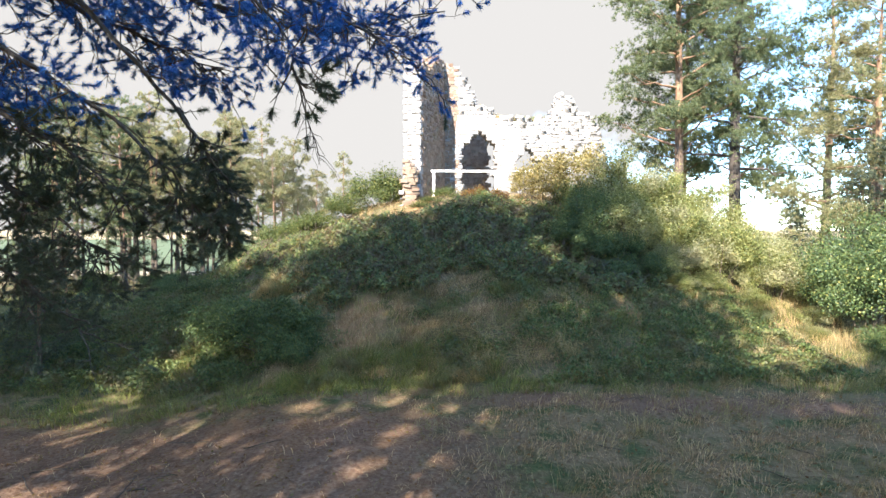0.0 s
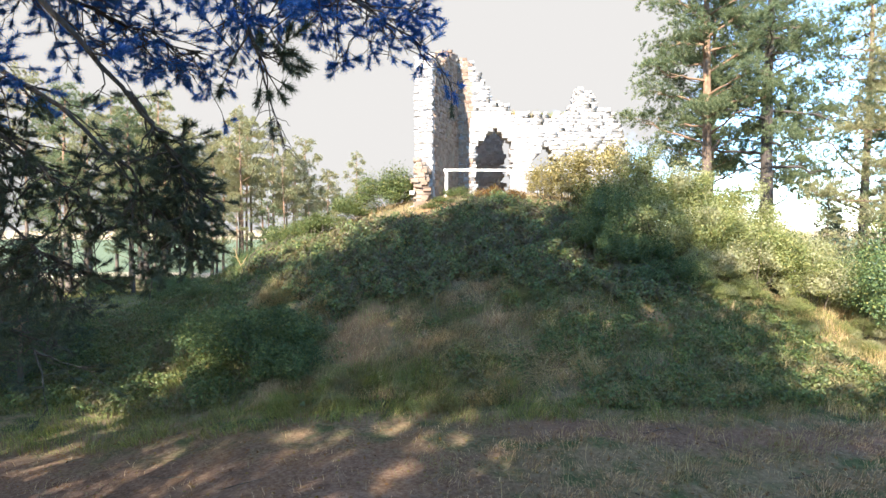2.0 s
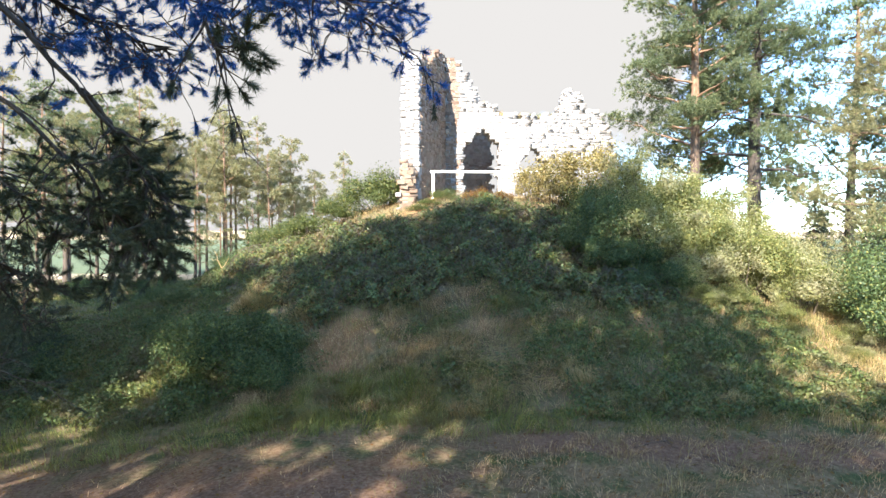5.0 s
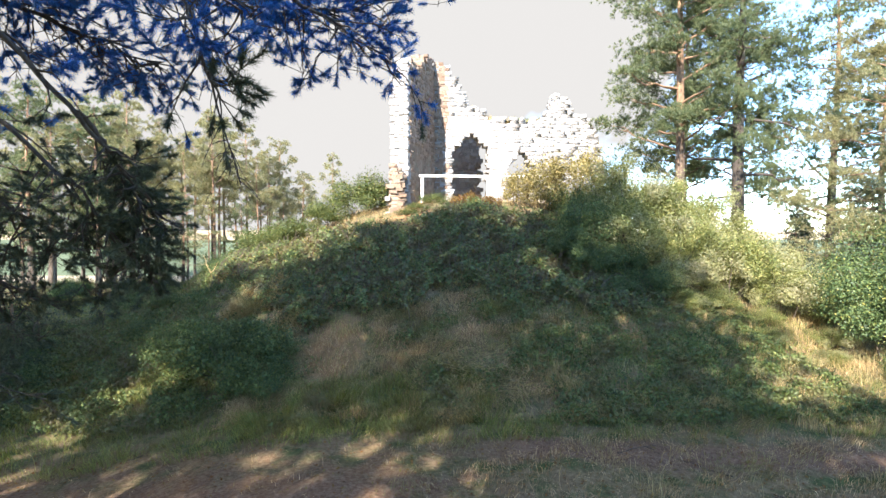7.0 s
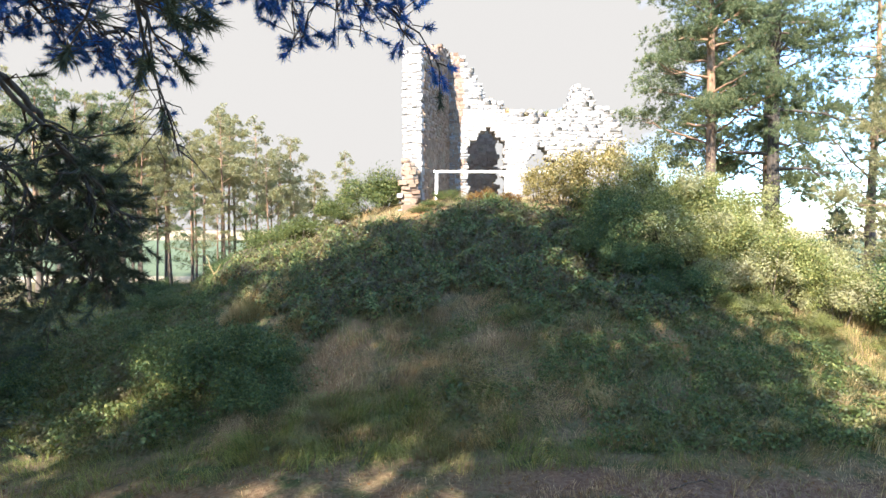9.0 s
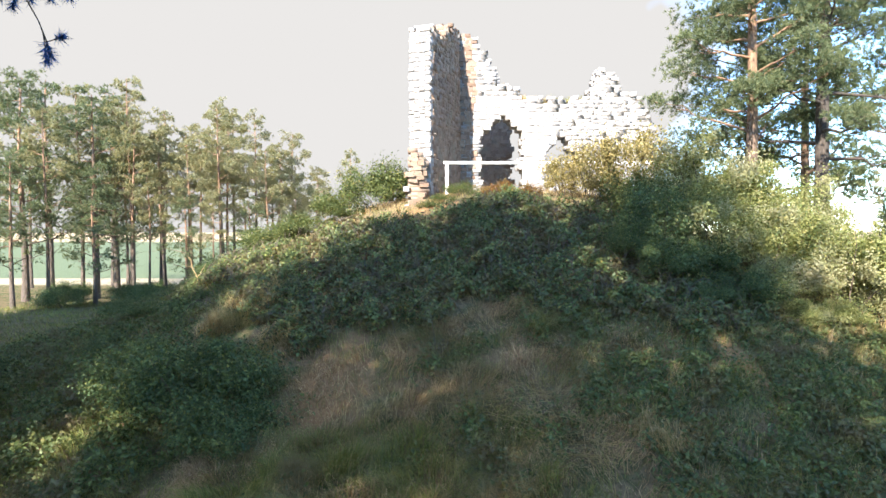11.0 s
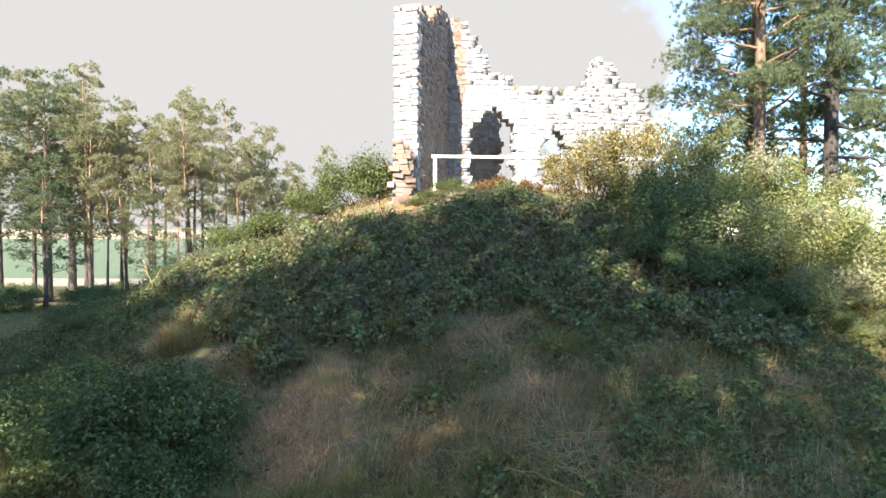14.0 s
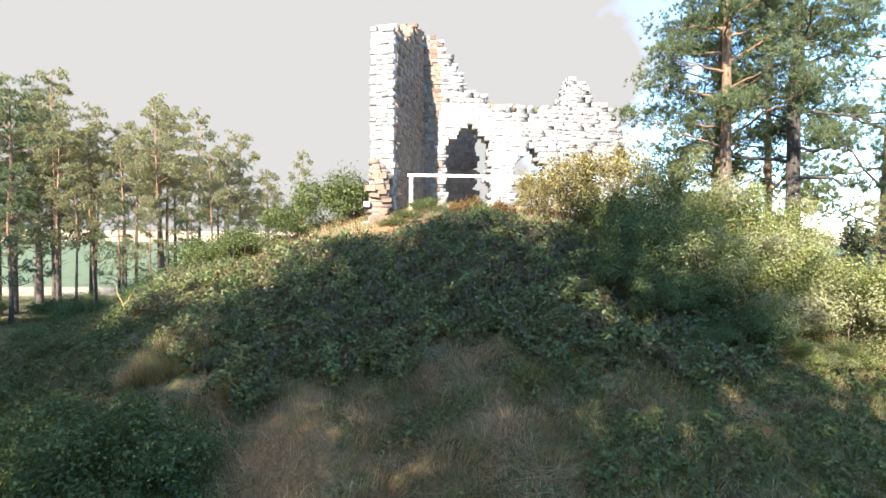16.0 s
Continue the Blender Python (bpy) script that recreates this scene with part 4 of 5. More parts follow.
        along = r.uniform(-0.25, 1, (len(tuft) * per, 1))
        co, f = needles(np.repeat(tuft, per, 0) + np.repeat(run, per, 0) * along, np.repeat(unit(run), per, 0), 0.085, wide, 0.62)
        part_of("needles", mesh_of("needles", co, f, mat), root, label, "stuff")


old_pine()


# ---- shrubs ----
def shrub(name, label, radius, height, seed, count, leaf, mat, lobes=16, stems=6, category="shrub"):
    """A shrub: crooked stems and leaf clumps round many small lobes, with gaps."""
    r = np.random.default_rng(seed)
    root = empty_at(name, Matrix.Identity(4), label, category)
    centre, size = [], []
    for k in range(lobes):
        a, q = r.uniform(0, 6.283), math.sqrt(r.uniform(0, 1))
        z = height * (0.25 + 0.62 * r.uniform(0.1, 1) * (1 - 0.55 * q * q))
        centre.append((radius * 0.8 * q * math.cos(a), radius * 0.8 * q * math.sin(a), z))
        size.append(r.uniform(0.14, 0.44) * radius)
    centre, size = np.array(centre), np.array(size)
    for k in range(stems):
        c = centre[k % lobes]
        e = np.linspace(0, 1, 7)[:, None]
        path = np.array([0.12 * radius * math.cos(k * 2.4), 0.12 * radius * math.sin(k * 2.4), -0.15]) * (1 - e) + c * 1.1 * e + 0.05 * r.standard_normal((7, 3)) * e
        co, f = tube(path, 0.022 * (1.1 - 0.85 * e[:, 0]), 5)
        part_of("stem", mesh_of("stem", co, f, TWIG, True), root)
    pick = r.integers(0, lobes, count)
    d = unit(r.standard_normal((count, 3)))
    rad = size[pick][:, None] * (0.35 + 0.75 * r.uniform(0, 1, (count, 1)) ** 0.5)
    at = centre[pick] + d * rad * [1, 1, 0.8]
    rad *= (0.8 + 0.45 * np.sin(5.0 * d[:, :1] + pick[:, None]) * np.sin(4.0 * d[:, 2:] + 1.7 * pick[:, None]))
    shoot = r.random(count) < 0.2
    at[shoot] += d[shoot] * rad[shoot] * r.uniform(0.1, 0.8, (int(shoot.sum()), 1)) + [0, 0, 0.06 * height]
    at[:, 2] = np.maximum(at[:, 2], 0.02)
    co, f = leaves(at, d * [1, 1, 0.7] + [0, 0, 0.4], leaf, 0.7)
    part_of("foliage", mesh_of("foliage", co, f, mat), root, "small crowded leaves with gaps", "stuff")
    return root


def scatter(protos, rows, group, seen):
    for k, x, y, turn, size, tall in rows:
        put(protos[k], x, y, turn, size, group, first=protos[k].name not in seen, sink=0.5 if protos[k].name.startswith("dry") else 0.12, tall=tall)
        seen.add(protos[k].name)


SUNNY = "shrubs on the mound's shoulder"
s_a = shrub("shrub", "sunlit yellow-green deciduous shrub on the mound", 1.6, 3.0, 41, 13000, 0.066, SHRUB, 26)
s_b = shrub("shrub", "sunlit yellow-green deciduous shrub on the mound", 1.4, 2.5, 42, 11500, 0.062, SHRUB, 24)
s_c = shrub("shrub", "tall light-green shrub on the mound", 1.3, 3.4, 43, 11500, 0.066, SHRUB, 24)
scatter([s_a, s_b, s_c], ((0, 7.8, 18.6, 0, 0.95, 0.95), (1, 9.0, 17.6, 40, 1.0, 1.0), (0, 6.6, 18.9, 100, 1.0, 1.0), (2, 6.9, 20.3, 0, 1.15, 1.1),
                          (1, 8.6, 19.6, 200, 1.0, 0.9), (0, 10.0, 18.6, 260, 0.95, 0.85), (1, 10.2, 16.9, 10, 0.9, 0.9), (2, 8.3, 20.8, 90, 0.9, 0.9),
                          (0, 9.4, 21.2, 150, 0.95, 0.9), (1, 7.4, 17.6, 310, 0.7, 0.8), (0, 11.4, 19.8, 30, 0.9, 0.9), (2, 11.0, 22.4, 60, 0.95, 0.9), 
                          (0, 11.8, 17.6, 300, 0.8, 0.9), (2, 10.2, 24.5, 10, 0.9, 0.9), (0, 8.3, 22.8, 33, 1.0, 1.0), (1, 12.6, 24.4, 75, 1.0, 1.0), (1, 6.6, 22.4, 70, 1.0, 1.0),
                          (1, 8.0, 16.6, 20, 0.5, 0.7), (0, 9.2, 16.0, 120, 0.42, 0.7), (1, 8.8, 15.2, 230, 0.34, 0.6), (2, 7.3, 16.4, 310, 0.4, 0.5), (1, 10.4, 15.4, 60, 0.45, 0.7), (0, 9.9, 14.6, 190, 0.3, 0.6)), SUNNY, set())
DARKS = "dark shrubs in the shade"
d_a = shrub("shrub", "dark green juniper-like shrub in shade on the slope", 1.2, 2.2, 51, 11000, 0.058, DARK_SHADED_SHRUB, 24)
d_b = shrub("shrub", "low spreading dark green shrub at the mound's foot", 1.5, 1.55, 52, 13000, 0.06, DARK_SHADED_SHRUB, 34, 9)
# Dark leaf colour stands in for shade on this shrub.
d_c = shrub("shrub", "tall leafy shrub beside the clearing, shade in its dark leaves", 1.9, 3.7, 53, 24000, 0.064, DARK_SHADED_SHRUB, 38, 8)
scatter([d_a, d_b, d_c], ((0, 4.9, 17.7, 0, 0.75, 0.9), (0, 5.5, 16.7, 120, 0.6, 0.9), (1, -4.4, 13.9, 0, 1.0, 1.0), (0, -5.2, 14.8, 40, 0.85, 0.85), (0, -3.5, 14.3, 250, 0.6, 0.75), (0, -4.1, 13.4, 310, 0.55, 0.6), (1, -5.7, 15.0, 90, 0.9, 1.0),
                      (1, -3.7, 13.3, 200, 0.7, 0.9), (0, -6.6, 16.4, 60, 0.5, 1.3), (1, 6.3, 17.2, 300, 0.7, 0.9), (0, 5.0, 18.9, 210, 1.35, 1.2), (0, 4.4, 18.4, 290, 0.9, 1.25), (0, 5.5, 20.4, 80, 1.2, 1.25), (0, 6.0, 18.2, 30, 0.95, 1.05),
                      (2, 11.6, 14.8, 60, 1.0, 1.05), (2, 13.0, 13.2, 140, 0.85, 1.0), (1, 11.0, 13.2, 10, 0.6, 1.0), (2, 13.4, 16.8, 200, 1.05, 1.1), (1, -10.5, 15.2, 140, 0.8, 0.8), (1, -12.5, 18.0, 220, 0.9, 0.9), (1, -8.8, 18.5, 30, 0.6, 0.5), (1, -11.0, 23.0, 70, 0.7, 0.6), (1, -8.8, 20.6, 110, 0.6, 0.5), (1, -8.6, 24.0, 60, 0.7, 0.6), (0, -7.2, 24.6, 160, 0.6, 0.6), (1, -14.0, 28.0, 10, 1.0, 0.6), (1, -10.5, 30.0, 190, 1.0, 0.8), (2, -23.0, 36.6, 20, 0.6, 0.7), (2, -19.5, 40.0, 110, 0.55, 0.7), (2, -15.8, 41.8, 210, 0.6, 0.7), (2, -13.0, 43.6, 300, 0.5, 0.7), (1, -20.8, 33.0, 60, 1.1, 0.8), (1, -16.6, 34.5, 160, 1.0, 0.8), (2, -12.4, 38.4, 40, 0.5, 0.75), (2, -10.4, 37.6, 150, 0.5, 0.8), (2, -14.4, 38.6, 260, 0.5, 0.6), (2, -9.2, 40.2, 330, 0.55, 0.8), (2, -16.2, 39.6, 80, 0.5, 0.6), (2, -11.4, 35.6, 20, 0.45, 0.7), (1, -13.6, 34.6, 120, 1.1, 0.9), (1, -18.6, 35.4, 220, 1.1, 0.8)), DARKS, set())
CREST = "shrubs along the mound's crest"
c_a = shrub("shrub", "bright green shrub beside the masonry stump", 1.3, 2.1, 61, 7500, 0.08, GREEN_SHRUB, 22)
c_b = shrub("dry_shrub", "pale straw-coloured dry shrub before the ruin", 1.25, 2.7, 62, 5200, 0.07, DRY_SHRUB, 24, 9)
c_c = shrub("rusty_shrub", "low rust-brown weeds under the railing", 0.7, 0.6, 63, 3500, 0.06, RED_SHRUB, 14, 5)
scatter([c_a, c_b, c_c], ((0, -3.0, 24.6, 0, 1.0, 1.0), (0, -4.2, 24.9, 80, 0.9, 0.8), (0, -5.6, 25.2, 150, 0.85, 0.7), (0, -2.5, 25.6, 200, 0.8, 1.1), (1, 4.5, 23.2, 0, 1.15, 1.05),
                          (1, 5.6, 23.0, 90, 1.1, 1.1), (1, 3.6, 23.6, 180, 0.8, 0.9), (2, 1.6, 23.2, 0, 1.0, 1.0), (2, 2.3, 23.0, 90, 0.9, 0.9), (2, 0.9, 23.7, 200, 0.7, 0.9),
                          (0, 0.1, 24.0, 40, 0.45, 0.7), (0, -0.5, 23.6, 140, 0.4, 0.5), (0, -1.0, 23.2, 240, 0.4, 0.45), (0, 5.6, 22.2, 20, 0.8, 1.2), (0, -6.6, 25.0, 10, 0.8, 0.7), (0, -8.6, 30.0, 70, 1.1, 0.9), (0, -10.4, 33.5, 130, 1.2, 1.0), (0, -12.6, 36.5, 220, 1.2, 1.0), (0, -9.4, 36.0, 310, 1.2, 1.1)), CREST, set())


# ---- brambles over the front of the mound ----
def build_brambles():
    n = 62000
    x, y = rng.uniform(-9.0, 6.8, n), rng.uniform(15.0, 25.0, n)
    low = 16.0 + 0.5 * np.sin(0.9 * x + 0.5) + 0.35 * np.sin(2.3 * x) + 0.3 * np.sin(5.1 * x + 1)
    left = -4.5 - 0.6 * (y - 16.5) + 0.5 * np.sin(2 * y)
    clump = sway(x, y, 0.32) + 0.6 * sway(x - 4, y + 2, 0.14)
    keep = (y > low) & (x > left) & (y < 22.3 + 0.5 * np.sin(1.3 * x) + 0.45 * np.clip(-3.0 - x, 0, 5)) & (clump + 1.1 * rng.random(n) > -0.1)
    x, y, clump = x[keep], y[keep], clump[keep]
    hump = 0.30 + 0.16 * sway(x, y, 0.5) + 0.17 * clump
    z = ground_z(x, y) + np.maximum(hump, 0.06) * rng.uniform(0.2, 1.1, len(x)) ** 0.7
    at = np.stack([x, y, z], -1)
    # each leaf is a fan of three leaflets sharing one tilt
    fan = np.repeat(at, 3, 0) + rng.normal(0, 0.032, (3 * len(x), 3))
    tilt = np.repeat(np.array([0.0, -0.4, 0.8]) + 0.55 * rng.standard_normal((len(x), 3)), 3, 0)
    co, f = leaves(fan, tilt, 0.082, 0.3, 0.66)
    root = empty_at("bramble_thicket", Matrix.Identity(4), "dense dark green bramble thicket covering the mound's front", "brambles", kind="stuff")
    part_of("leaves", mesh_of("leaves", co, f, BRAMBLE), root, kind="stuff")
    k = rng.random(len(x)) < 0.45
    under = at[k] * [1, 1, 0] + np.stack([np.zeros(k.sum()), np.zeros(k.sum()), ground_z(x[k], y[k]) + rng.uniform(0.03, 0.3, k.sum())], -1)
    co, f = leaves(under + rng.normal(0, 0.05, under.shape), np.tile([0.0, -0.4, 0.8], (len(under), 1)), 0.085, 0.9, 0.6)
    part_of("dead_leaves", mesh_of("dead_leaves", co, f, DEAD_LEAF), root, "brown dead leaves and stems under the green", "stuff")
    canes = []
    for k in range(290):
        i = int(rng.integers(len(x)))
        a = rng.uniform(0, 6.283); ln = rng.uniform(0.5, 1.3)
        e = np.linspace(0, 1, 7)[:, None]
        p = at[i] * [1, 1, 0] + [0, 0, float(ground_z(x[i], y[i]))] + np.array([math.cos(a), math.sin(a), 0]) * ln * e
        p[:, 2] = ground_z(p[:, 0], p[:, 1]) + (0.62 * np.sin(np.pi * np.minimum(e[:, 0] * 0.9 + 0.05, 1)))
        canes.append(tube(p, np.full(7, 0.007), 4))
    co, f = join(canes)
    part_of("canes", mesh_of("canes", co, f, TWIG), root, kind="stuff")


build_brambles()


# ---- grasses ----
def grass(name, label, x, y, tall, wide, mat, lean=0.45):
    n = len(x)
    base = np.stack([x, y, ground_z(x, y) - 0.02], -1)
    h = tall * rng.uniform(0.45, 1.25, (n, 1))
    a = rng.uniform(0, 6.283, n)
    d = np.stack([np.cos(a), np.sin(a), np.zeros(n)], -1)
    bias = np.stack([sway(x, y, 0.35), sway(x + 4, y - 3, 0.4) - 0.3, np.zeros(n)], -1)
    flop = lean * rng.uniform(0.2, 1.6, (n, 1)) * unit(0.6 * d + 1.2 * bias)
    h = h * (0.75 + 0.45 * sway(x - 2, y + 1, 0.3))[:, None]
    sd = np.stack([-d[:, 1], d[:, 0], np.zeros(n)], -1) * wide / 2
    up = np.array([0, 0, 1.0])
    mid = base + (up * 0.55 + flop * 0.35) * h
    tip = base + (up * (1.0 - 0.35 * np.linalg.norm(flop, axis=1, keepdims=True)) + flop) * h
    co = np.stack([base - sd, base + sd, mid + sd * 0.7, mid - sd * 0.7, tip], 1).reshape(-1, 3)
    k = np.arange(n)[:, None] * 5
    f = np.concatenate([k + [0, 1, 2], k + [0, 2, 3], k + [3, 2, 4]])
    ob = new(name, mesh_of(name, co, f, mat))
    return tagged(ob, label, "grass", kind="stuff")


def patchy(n, x0, x1, y0, y1, thresh, s=0.6, shift=0.0):
    x, y = rng.uniform(x0, x1, n), rng.uniform(y0, y1, n)
    keep = sway(x + shift, y, s) + 0.5 * rng.standard_normal(n) > thresh
    return x[keep], y[keep]


x, y = patchy(110000, -4.0, 7.6, 10.6, 17.3, -0.15)
track = (((x + 2.3) / 1.0) ** 2 + ((y - 14.3) / 2.0) ** 2 < 1) | (((x + 3.6) / 0.7) ** 2 + ((y - 17.3) / 1.2) ** 2 < 1) | (((x - 4.9) / 0.6) ** 2 + ((y - 15.3) / 1.0) ** 2 < 1)
k = (y > 11.2 - 0.05 * x) & (rng.random(len(x)) < np.clip(1.1 - 0.22 * x, 0.12, 1)) & (~track | (rng.random(len(x)) < 0.3))
grass("dry_grass", "tall dry straw grass on the mound's lower slope", x[k], y[k], 0.36, 0.008, THATCH, 1.25)
x, y = rng.uniform(-2.5, 6.5, 1500), rng.uniform(11.0, 15.6, 1500)
grass("bleached_grass", "thin tall bleached stalks on the slope", x, y, 0.6, 0.007, STRAW, 0.55)
x, y = patchy(75000, -9.5, 10.5, 9.6, 16.5, -0.1, 0.5, 4.0)
k = (y > 10.2 + 0.02 * x) & (rng.random(len(x)) < np.where((x > -3.5) & (x < 1.5) & (y > 12.5), 0.35, 1.0))
grass("green_grass", "rank green grass at the mound's foot", x[k], y[k], 0.34, 0.009, GREEN_GRASS, 0.8)
x, y = patchy(130000, -8.0, 9.5, 3.5, 11.0, 0.0, 0.45, 9.0)
k = rng.random(len(x)) < np.clip(0.35 + 0.3 * x, 0.06, 1.0)
grass("sparse_grass", "short sparse withered grass on the track", x[k], y[k], 0.15, 0.009, THATCH, 0.9)
x, y = patchy(52000, -24.0, -5.0, 12.0, 36.0, -0.4, 0.8, 2.0)
grass("meadow_grass", "shaded meadow grass under the grove", x, y, 0.32, 0.017, GREEN_GRASS, 0.7)
x, y = patchy(30000, 6.5, 14.0, 10.5, 18.0, -0.2, 0.7, 6.0)
grass("sunny_grass", "pale sunlit grass beside the mound", x, y, 0.34, 0.010, STRAW)
x, y = patchy(26000, -6.5, 8.0, 20.5, 27.5, -0.2, 0.6, 1.0)
grass("crest_grass", "dry grass on the mound's top", x, y, 0.32, 0.010, STRAW)
n = 2600
x = rng.uniform(1.9, 5.6, n)
y = 28.0 + 0.06 * x + rng.uniform(0.15, 0.7, n)
tops = grass("wall_top_grass", "dry tan grass growing on top of the ruined wall", x, y, 0.32, 0.012, STRAW)
co = np.empty(len(tops.data.vertices) * 3, np.float32)
tops.data.vertices.foreach_get("co", co)
co = co.reshape(-1, 3)
base_z = np.repeat(ground_z(x, y) - 0.02, 5)
top_z = np.repeat(np.array([float(np.interp(v - 0.08, [1.3, 1.8, 2.6, 3.6, 5.0, 5.6], [10.0, 9.2, 8.7, 8.55, 8.6, 8.8])) for v in x]) - 0.12, 5)
co[:, 2] += top_z - base_z
tops.data.vertices.foreach_set("co", co.ravel())
tops.data.update()


# ---- leafy weeds on the slope ----
def build_weeds():
    n = 150000
    x, y = rng.uniform(-7.5, 9.0, n), rng.uniform(10.9, 17.5, n)
    clump = sway(x, y, 0.3) + 0.6 * sway(x + 3, y - 5, 0.13)
    bare = (((x - 5.0) / 0.3) ** 2 + ((y - 15.2) / 1.4) ** 2 < 1) & (rng.random(n) < 0.85)
    keep = (sway(x + 2, y + 7, 0.8) + 0.3 * rng.standard_normal(n) > 0.5 - 0.24 * x) & (clump + 0.5 * rng.random(n) > -0.35) & ~bare
    x, y, clump = x[keep], y[keep], clump[keep]
    z = ground_z(x, y) + rng.uniform(0.05, 1.0, len(x)) * np.maximum(0.2 + 0.16 * clump, 0.04)
    co, f = leaves(np.stack([x, y, z], -1), np.tile([0.0, -0.4, 0.8], (len(x), 1)), 0.075, 0.65, 0.5)
    ob = new("weed_cover", mesh_of("weed_cover", co, f, WEED))
    tagged(ob, "patches of low leafy green weeds on the slope", "weeds", kind="stuff")


build_weeds()


def build_flank_weeds():
    n = 120000
    x, y = rng.uniform(-15.0, -4.2, n), rng.uniform(12.0, 27.0, n)
    clump = sway(x + 1, y, 0.5) + 0.6 * sway(x + 3, y - 5, 0.2)
    keep = (clump + 0.7 * rng.random(n) > 0.05) & (x < -4.4 - 0.35 * (y - 13.5) + 0.6 * np.sin(1.7 * y))
    x, y, clump = x[keep], y[keep], clump[keep]
    z = ground_z(x, y) + rng.uniform(0.05, 1.0, len(x)) * np.maximum(0.24 + 0.2 * clump, 0.05)
    co, f = leaves(np.stack([x, y, z], -1), np.tile([0.0, -0.4, 0.8], (len(x), 1)), 0.085, 0.7, 0.5)
    ob = new("flank_weeds", mesh_of("flank_weeds", co, f, WEED))
    tagged(ob, "dark leafy undergrowth between the shrubs and the grove", "weeds", kind="stuff")


build_flank_weeds()
x, y = rng.uniform(0.6, 5.5, 260), rng.uniform(4.6, 9.5, 260)
grass("grass_stalk_cover", "thin tall bleached grass stalks beside the track", x, y, 0.62, 0.007, STRAW, 0.35)


x, y = patchy(15000, -3.4, 1.2, 10.7, 13.0, -0.1, 0.4, 7.0)
grass("long_grass", "long flopping yellow-green grass at the slope's foot", x, y, 0.42, 0.009, GREEN_GRASS, 1.0)


def build_dead_branch(x0, y0):
    """A bleached forked branch stuck in the undergrowth."""
    gz = float(ground_z(x0, y0))
    root = empty_at("dead_branch", Matrix.Translation((x0, y0, gz)), "bleached forked dead branch standing in the undergrowth", "dead branch")
    e = np.linspace(0, 1, 7)[:, None]
    for start, way, ln, thick in (((0, 0, -0.1), (-0.35, 0.0, 1.0), 1.15, 0.022), ((-0.14, 0, 0.35), (0.55, 0.1, 0.75), 0.5, 0.013), ((-0.22, 0, 0.6), (-0.8, 0.1, 0.4), 0.35, 0.01)):
        path = np.array(start) + unit(np.array(way)) * ln * e + 0.03 * rng.standard_normal((7, 3)) * e
        co, f = tube(path, thick * (1.1 - 0.8 * e[:, 0]), 6)
        part_of("limb", mesh_of("limb", co, f, STRAW, True), root)


build_dead_branch(-7.85, 21.3)


# ---- dead stems and bright tussocks on the slope ----
def build_dead_brush(x0, y0, size):
    gz = float(ground_z(x0, y0))
    root = empty_at("dead_brush", Matrix.Translation((x0, y0, gz)), "tangled heap of bleached dead stems on the slope", "dead brush")
    for k in range(60):
        a = rng.uniform(0, 6.283); q = size * math.sqrt(rng.random()) * 0.6
        p0 = np.array([q * math.cos(a), q * math.sin(a), 0.0])
        d = unit(np.array([rng.normal(0.5, 0.6), rng.normal(-0.5, 0.6), rng.uniform(0.1, 0.6)]))
        ln = size * rng.uniform(0.5, 1.1)
        e = np.linspace(0, 1, 7)[:, None]
        path = p0 + d * ln * e + np.array([0, 0, -0.35]) * ln * e ** 2 + 0.04 * rng.standard_normal((7, 3)) * e
        path[:, 2] = np.maximum(path[:, 2], ground_z(x0 + path[:, 0], y0 + path[:, 1]) - gz + 0.03 + 0.3 * rng.random() * e[:, 0])
        co, f = tube(path, 0.0055 * (1.1 - 0.8 * e[:, 0]), 4)
        part_of("dead_stem", mesh_of("dead_stem", co, f, STRAW), root)


build_dead_brush(0.9, 13.2, 1.1)
build_dead_brush(1.5, 12.4, 0.8)


def build_tussock(x0, y0, size, count, mat, label):
    n = count
    a, q = rng.uniform(0, 6.283, n), size * 0.5 * np.sqrt(rng.random(n))
    ob = grass("grass_tussock", label, x0 + 1.6 * q * np.cos(a), y0 + q * np.sin(a), 0.5 * size + 0.1, 0.011, mat, 0.8)
    return ob


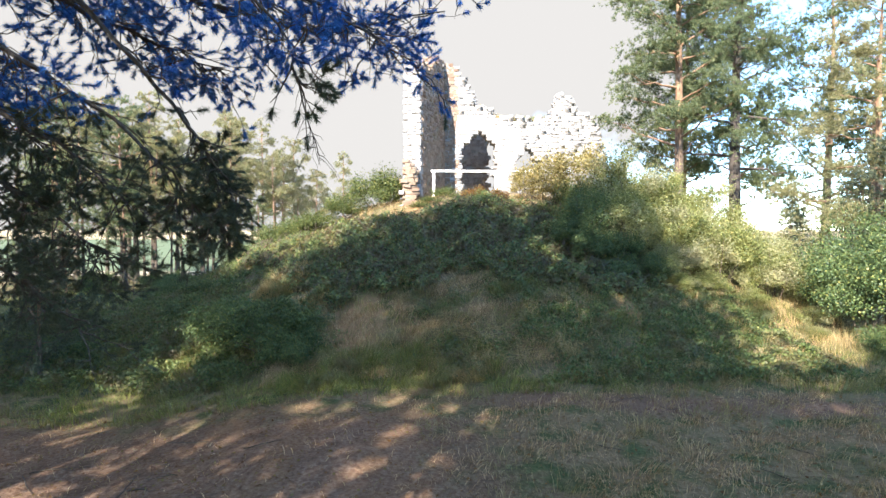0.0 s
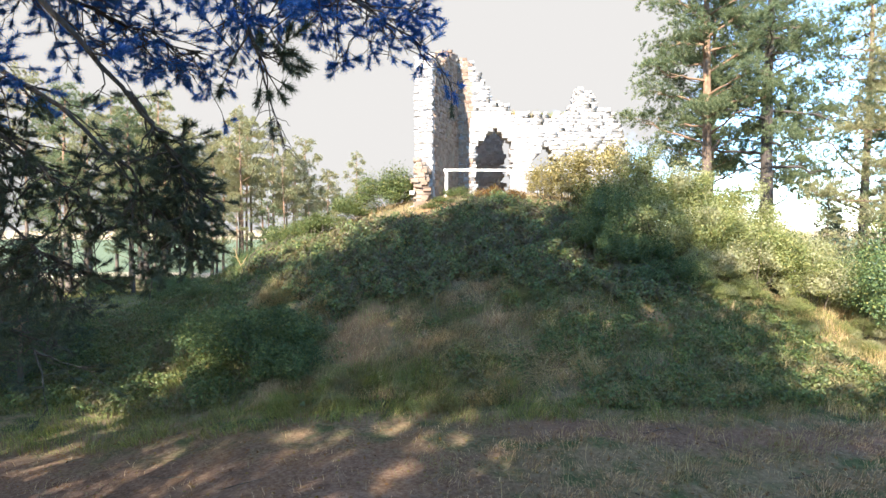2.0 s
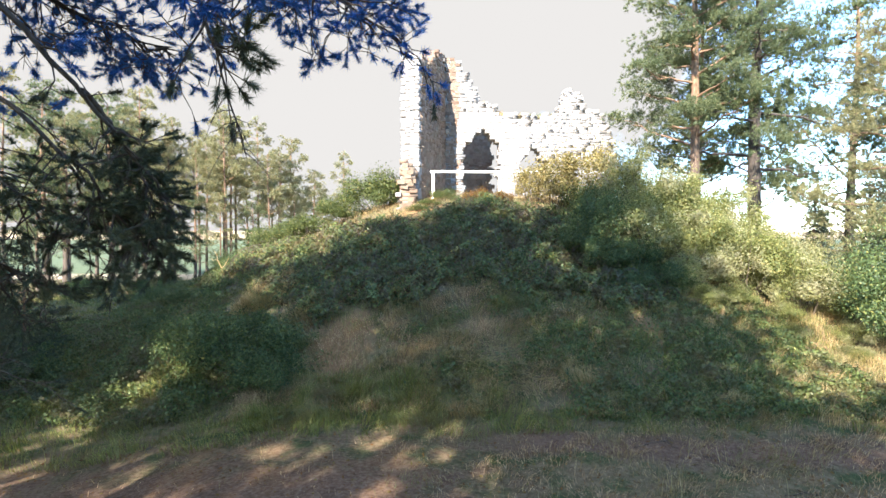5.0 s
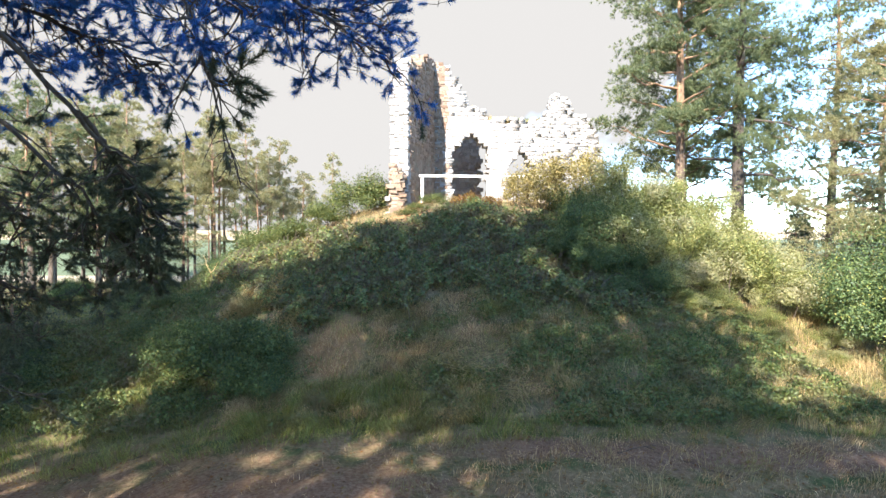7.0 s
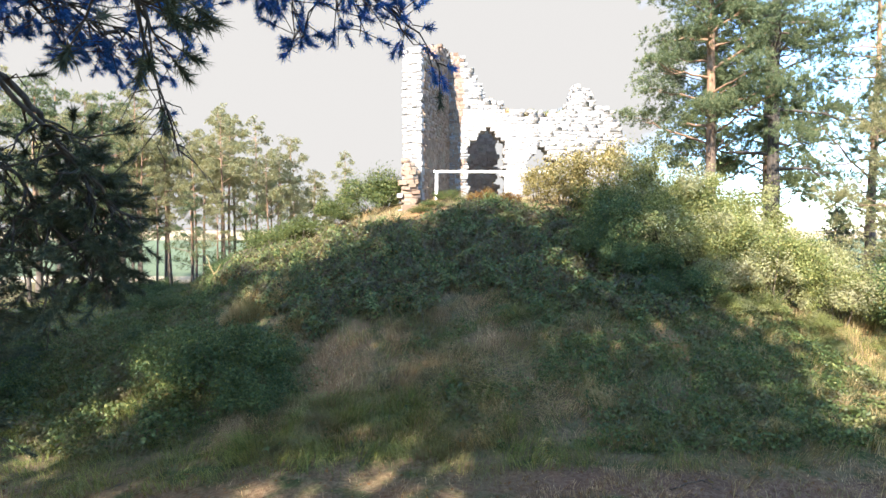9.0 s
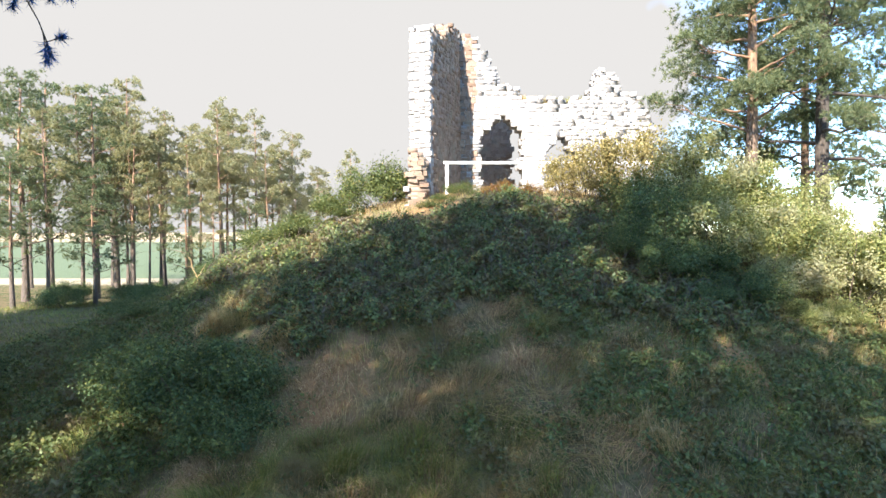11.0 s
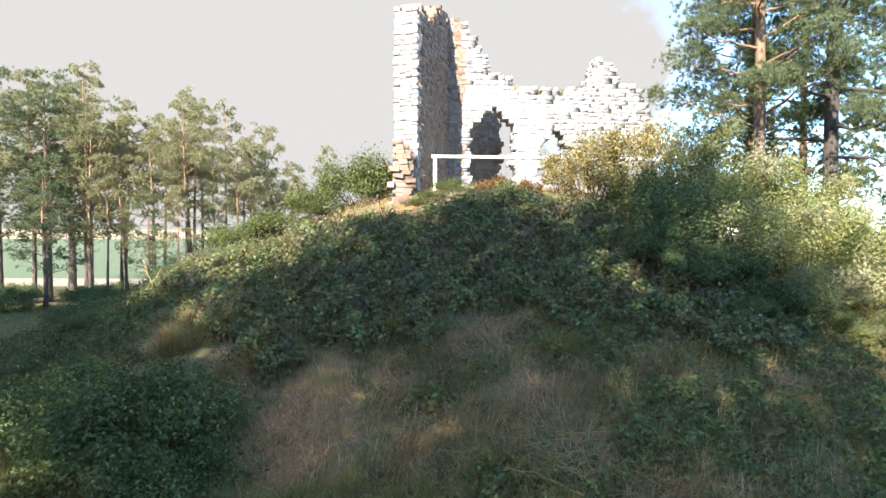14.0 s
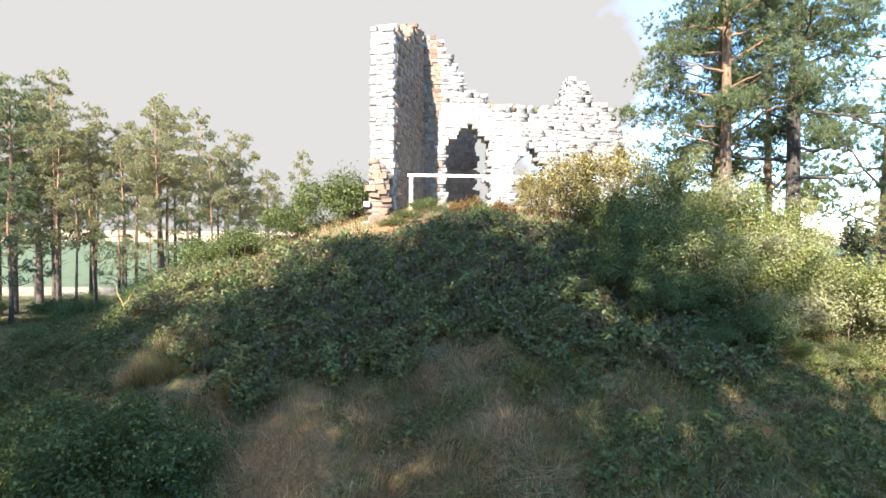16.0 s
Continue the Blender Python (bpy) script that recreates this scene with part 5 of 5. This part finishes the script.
build_tussock(1.9, 15.55, 0.7, 900, GREEN_GRASS, "bright green grass tussock below the brambles")
build_tussock(-2.0, 12.0, 0.8, 1200, GREEN_GRASS, "long green grass tussock beside the shrub")
build_tussock(-2.9, 11.5, 0.6, 800, GREEN_GRASS, "long green grass tussock at the mound's foot")
build_tussock(-5.0, 18.3, 0.9, 1500, STRAW, "golden dry grass tussock beside the brambles")
build_tussock(-5.35, 17.55, 1.1, 2200, STRAW, "golden dry grass tussock below the brambles")
build_tussock(-3.7, 16.0, 0.8, 900, STRAW, "golden dry grass tussock on the bare slope")
build_tussock(0.6, 11.2, 0.5, 500, STRAW, "pale dry grass tussock near the track")
build_tussock(3.0, 12.6, 0.7, 700, STRAW, "pale dry grass tussock on the slope")
build_tussock(5.2, 11.6, 0.6, 700, STRAW, "pale dry grass tussock near the track")


# ---- fallen cones, twigs and leaves on the track ----
def build_litter():
    n = 5200
    x, y = rng.uniform(-8.5, 7.5, n), rng.uniform(3.5, 11.2, n)
    at = np.stack([x, y, ground_z(x, y) + 0.012], -1)
    co, f = leaves(at, np.tile([0.0, 0.0, 1.0], (n, 1)), 0.05, 0.35, 0.55)
    ob = new("leaf_litter", mesh_of("leaf_litter", co, f, RED_SHRUB))
    tagged(ob, "brown fallen leaves and bark flakes on the track", "litter", kind="stuff")
    for k in range(26):
        x0, y0 = rng.uniform(-6.5, 6.0), rng.uniform(5.5, 10.8)
        a, ln = rng.uniform(0, 6.283), rng.uniform(0.25, 0.9)
        e = np.linspace(0, 1, 6)
        px, py = x0 + math.cos(a) * ln * e + 0.02 * rng.standard_normal(6), y0 + math.sin(a) * ln * e + 0.02 * rng.standard_normal(6)
        gz = float(ground_z(x0, y0))
        path = np.stack([px - x0, py - y0, ground_z(px, py) + 0.012 - gz], -1)
        co, f = tube(path, 0.008 * (1.1 - 0.7 * e), 5)
        tw = new("fallen_twig", mesh_of("fallen_twig", co, f, TWIG, True))
        tw.location = (x0, y0, gz)
        tagged(tw, "bare fallen pine twig lying on the track", "twig", "twigs on the track")


build_litter()
